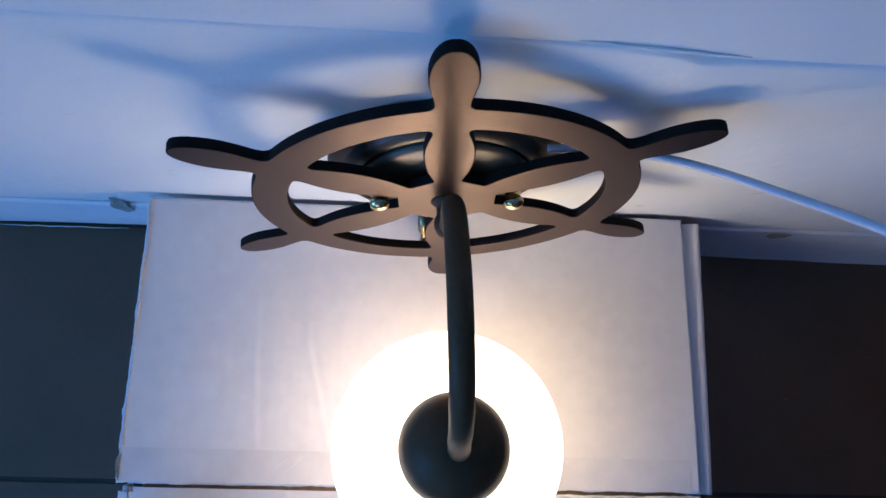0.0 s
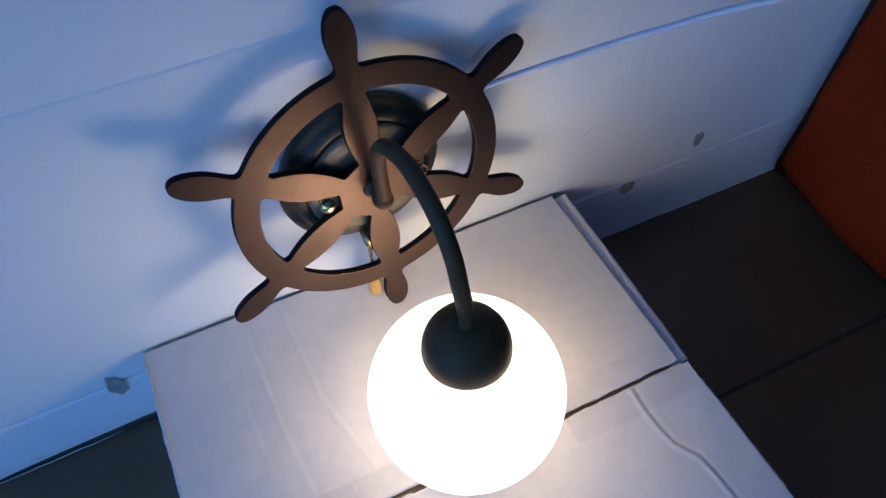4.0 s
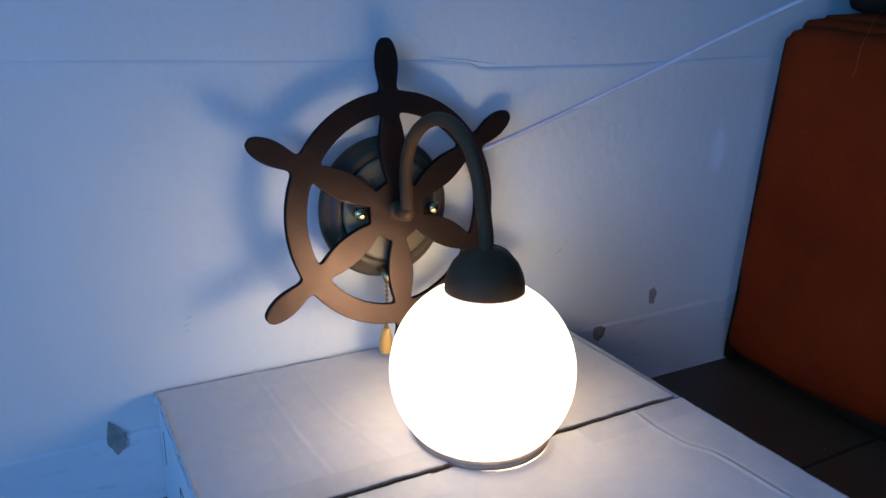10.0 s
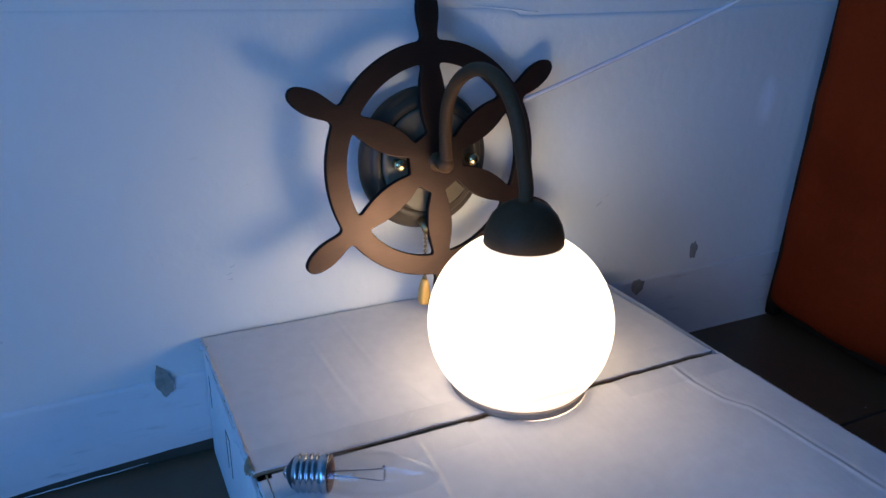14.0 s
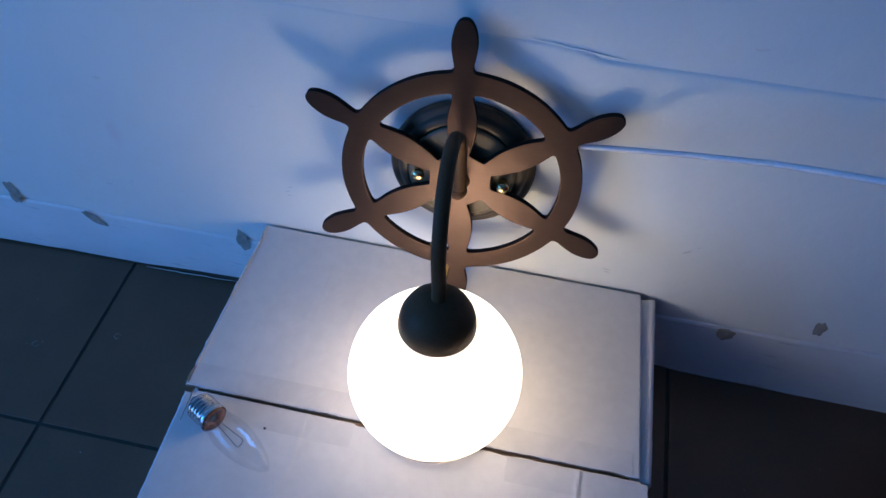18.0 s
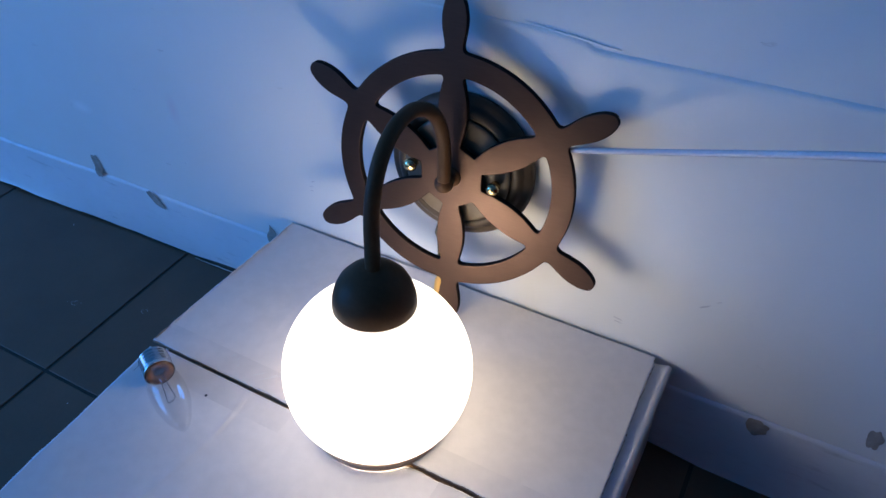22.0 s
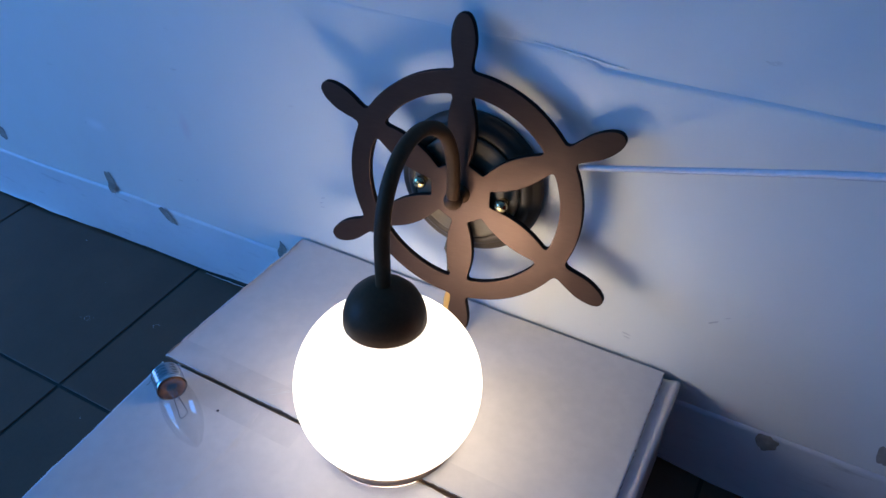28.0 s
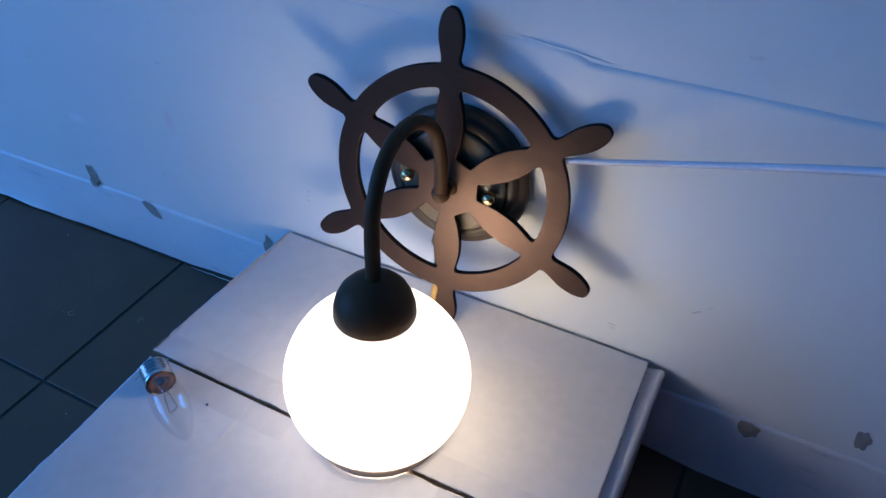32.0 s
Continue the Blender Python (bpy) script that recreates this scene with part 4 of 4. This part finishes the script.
outer = [(max(0.0, q.x) * (0.9 if q.y > 0.04 else 0.9 + 0.08 * (0.04 - q.y) / 0.014), q.y) for q in gp]
glass = part("glass", lathe(outer, 48, "X"), GLASS, light_bulb, "clear pointed glass envelope")
glass.visible_shadow = False
stem = part("stem", lathe([(0.0, 0.0265), (0.0075, 0.0265), (0.0060, 0.0300), (0.0030, 0.0345), (0.0026, 0.0420), (0.0018, 0.0440), (0.0, 0.0445)], 24, "X"), GLASS, light_bulb, "glass stem")
stem.visible_shadow = False
part("cement_ring", lathe([(0.0050, 0.0262), (0.0116, 0.0262), (0.0120, 0.0285), (0.0112, 0.0298), (0.0085, 0.0290), (0.0050, 0.0276)], 32, "X", True), CEMENT, light_bulb, "burnt orange-brown cement in the neck")


def turned(points):
    """Turns points about the bulb's axis, so that the wires lie in a slanted plane."""
    c, q = math.cos(radians(62)), math.sin(radians(62))
    return [(x, y * c + z * q, z * c - y * q) for x, y, z in points]


for s in (-1, 1):
    part("lead_wire", tube(spline(turned([(0.030, 0, s * 0.0012), (0.038, 0, s * 0.0022), (0.050, 0, s * 0.0030), (0.0610, 0, s * 0.0042)]), 5), 0.00038, 8), WIRE, stem)
part("filament", tube(spline(turned([(0.0610, 0, 0.0042), (0.0632, 0.0005, 0.0030), (0.0622, 0.001, 0.0012), (0.0637, 0.001, 0.0), (0.0622, 0.001, -0.0012), (0.0632, 0.0005, -0.0030), (0.0610, 0, -0.0042)]), 6), 0.00034, 8), WIRE, stem)

# ---- rust-orange sofa end ----
sofa = new("sofa")
sofa.location = (0.504, -0.022, -0.0085)
tagged(sofa, "dark rust-orange upholstered sofa end with a creased top seam", "sofa")


def cushion(x0, x1, y0, y1, z0, z1, r, seed, amp, nu=36):
    """A stuffed block: rounded box whose faces swell and wrinkle."""
    bm = box_bm(x0, x1, y0, y1, z0, z1)
    bmesh.ops.subdivide_edges(bm, edges=bm.edges[:], cuts=nu, use_grid_fill=True)
    c = Vector(((x0 + x1) / 2, (y0 + y1) / 2, (z0 + z1) / 2))
    h = Vector(((x1 - x0) / 2, (y1 - y0) / 2, (z1 - z0) / 2))
    for v in bm.verts:
        d = v.co - c
        q = Vector([max(-h[k] + r, min(h[k] - r, d[k])) for k in range(3)])
        o = d - q
        if o.length > 1e-9:
            d = q + o.normalized() * r
        n = (d - q).normalized() if (d - q).length > 1e-9 else Vector((0, 0, 1))
        p = c + d
        d += n * amp * (noise.noise((p.x * 5 + seed, p.y * 5, p.z * 5)) + 0.45 * noise.noise((p.x * 16, p.y * 16 + seed, p.z * 16)))
        v.co = c + d
    return bm


# dark strip stands in for the shade between sofa and wall
part("rear_shade", cushion(0.014, 0.15, -0.006, 0.012, 0.004, 0.434, 0.006, 7.0, 0.0015, 24), DARK_CLOTH, sofa, "black-brown strip for the shade behind the sofa")
part("side_panel", cushion(-0.001, 0.16, -0.80, 0.002, 0.026, 0.446, 0.018, 3.0, 0.010), LEATHER, sofa, "rust-orange upholstered side")
# the unlit band at the sofa's foot, put in as a dark strip
part("under_shade", cushion(0.010, 0.16, -0.79, -0.016, 0.012, 0.045, 0.006, 5.0, 0.002, 20), DARK_CLOTH, sofa, "black-brown strip for the shade under the sofa")
part("arm_top", cushion(0.016, 0.19, -0.80, -0.006, 0.428, 0.456, 0.0135, 8.0, 0.006), LEATHER, sofa, "creased rust-orange top roll")
part("arm_fold", cushion(0.040, 0.20, -0.80, -0.010, 0.440, 0.465, 0.012, 4.0, 0.006), LEATHER, sofa, "gathered fold of upholstery")
part("seat", cushion(0.162, 0.95, -0.80, -0.02, 0.05, 0.40, 0.04, 6.0, 0.006, 20), LEATHER, sofa)
part("loose_thread", tube(spline([(0.085, -0.070, 0.4720), (0.050, -0.084, 0.4700), (0.022, -0.092, 0.4630), (0.006, -0.097, 0.4480), (-0.006, -0.100, 0.4300), (-0.0075, -0.101, 0.4120), (-0.0075, -0.099, 0.4000)], 6), 0.00022, 6), THREAD, sofa, "pale orange loose thread")
folded_cloth = ob_mesh("folded_cloth", cushion(0.074, 0.60, -0.76, -0.014, 0.461, 0.60, 0.018, 2.0, 0.010, 32), DARK_CLOTH)
folded_cloth.location = sofa.location
tagged(folded_cloth, "black-brown crumpled cloth lying on the rust-orange sofa", "cloth")
for fx, fy in ((0.05, -0.05), (0.05, -0.76), (0.90, -0.05), (0.90, -0.76)):
    part("foot", lathe([(0.0, 0.0), (0.014, 0.0), (0.016, 0.004), (0.017, 0.016), (0.0, 0.016)], 20, "Z"), BLACK, sofa).location = (fx, fy, 0)


# ---- small marks: smudges on the wall, dust on the tiles, scratches in the tape ----
def smudge(x, z, w, h, tilt, seed):
    bm = bmesh.new()
    k = 14
    ring = []
    for i in range(k):
        a = 2 * math.pi * i / k
        r = 1 + 0.5 * noise.noise((math.cos(a) * 1.7 + seed * 3.3, math.sin(a) * 1.7, seed))
        u, v = 0.5 * w * r * math.cos(a), 0.5 * h * r * math.sin(a)
        c, q = math.cos(radians(tilt)), math.sin(radians(tilt))
        ring.append(bm.verts.new((x + u * c - v * q, -0.0004, z + u * q + v * c)))
    bm.faces.new(ring[::-1])
    return part("smudge", bm, SMUDGE, wall_north, "faint grey scuff on the paint", False)


for q in ((0.1513, 0.1455, 0.009, 0.0013, -8, 1), (0.1522, 0.1415, 0.007, 0.0012, -10, 2), (0.2202, 0.1920, 0.010, 0.0018, 35, 3), (-0.3675, 0.1540, 0.0022, 0.0024, 0, 4),
          (-0.1845, 0.1815, 0.006, 0.0012, 20, 5), (-0.1815, 0.1885, 0.007, 0.0011, 25, 6), (-0.1840, 0.1760, 0.005, 0.0010, 10, 7), (0.2300, 0.2010, 0.005, 0.0010, 30, 8), (-0.5419, 0.1856, 0.006, 0.0012, 60, 9)):
    smudge(*q)

bm = bmesh.new()
for x, y, r in ((-0.5940, -0.0298, 0.0013), (-0.3522, -0.2469, 0.0009), (0.4430, -0.2210, 0.0013), (-0.462, -0.133, 0.0006), (-0.478, -0.139, 0.0006), (-0.50, -0.08, 0.0005), (0.33, -0.14, 0.0006), (0.41, -0.10, 0.0005)):
    bmesh.ops.create_icosphere(bm, subdivisions=1, radius=r, matrix=Matrix.Translation((x, y, 0.0004)) @ Matrix.Diagonal((1, 0.6, 0.4, 1)))
for cx, cy, turn in ((-0.3820, -0.1072, 0.4), (-0.4686, -0.1367, 1.6)):
    for i in range(15):
        a0 = turn + 5.0 * i / 15
        bmesh.ops.create_icosphere(bm, subdivisions=1, radius=0.00035, matrix=Matrix.Translation((cx + 0.0038 * math.cos(a0), cy + 0.0034 * math.sin(a0), 0.0002)))
dust = ob_mesh("dust", bm, FLECK)
tagged(dust, "pale dust flecks and crumbs on the dark tiles", "dust", "", "stuff")

bm = bmesh.new()
for x, y, dx, dy in ((-0.1402, -0.1928, 0.0016, 0.0062), (-0.1336, -0.1938, 0.0014, 0.0056), (-0.1110, -0.2010, 0.0110, 0.0100), (-0.1030, -0.2025, 0.0190, 0.0165), (-0.0952, -0.1946, 0.0056, 0.0064), (-0.1290, -0.1984, 0.0012, 0.0030)):
    across = Vector((dy, -dx, 0)).normalized()
    prev = None
    for i in range(9):
        p = Vector((x + dx * i / 8, y + dy * i / 8, 0))
        w = 0.00035 * math.sin(math.pi * (i + 0.6) / 9.2)
        cur = [bm.verts.new((q.x, q.y, rear_top(q.x, q.y) + 0.0004)) for q in (p - across * w, p + across * w)]
        if prev:
            bm.faces.new((prev[0], prev[1], cur[1], cur[0]))
        prev = cur
bmesh.ops.recalc_face_normals(bm, faces=bm.faces[:])
part("scratches", bm, SKIRT, rear_flap, "white scratches in the tape")

# ---- floor tiles, last ----
tile_meshes = {}


def tile_mesh(w, d):
    key = (round(w, 4), round(d, 4))
    if key not in tile_meshes:
        b = box_bm(0, w, 0, d, -0.006, 0.0, 0.0004, 1)
        me = bpy.data.meshes.new("tile")
        b.to_mesh(me)
        b.free()
        me.materials.append(TILE)
        tile_meshes[key] = me
    return tile_meshes[key]


xs = [ROOM_X0] + [x for x in (TILE_X0 + TS * k for k in range(-12, 12)) if ROOM_X0 + 0.01 < x < ROOM_X1 - 0.01] + [ROOM_X1]
ys = [0.0] + [y for y in (TILE_Y0 - TS * k for k in range(0, 12)) if y > ROOM_Y1 + 0.01] + [ROOM_Y1]
for xa, xb in zip(xs, xs[1:]):
    for ya, yb in zip(ys[1:], ys):
        t = new("tile", tile_mesh(xb - xa - GAP, yb - ya - GAP))
        t.parent = floor
        za, zb = floor_z(xa), floor_z(xb)
        t.matrix_local = pose(xa + GAP / 2, ya + GAP / 2, za, 0, math.degrees(math.atan2(za - zb, xb - xa)), 0)
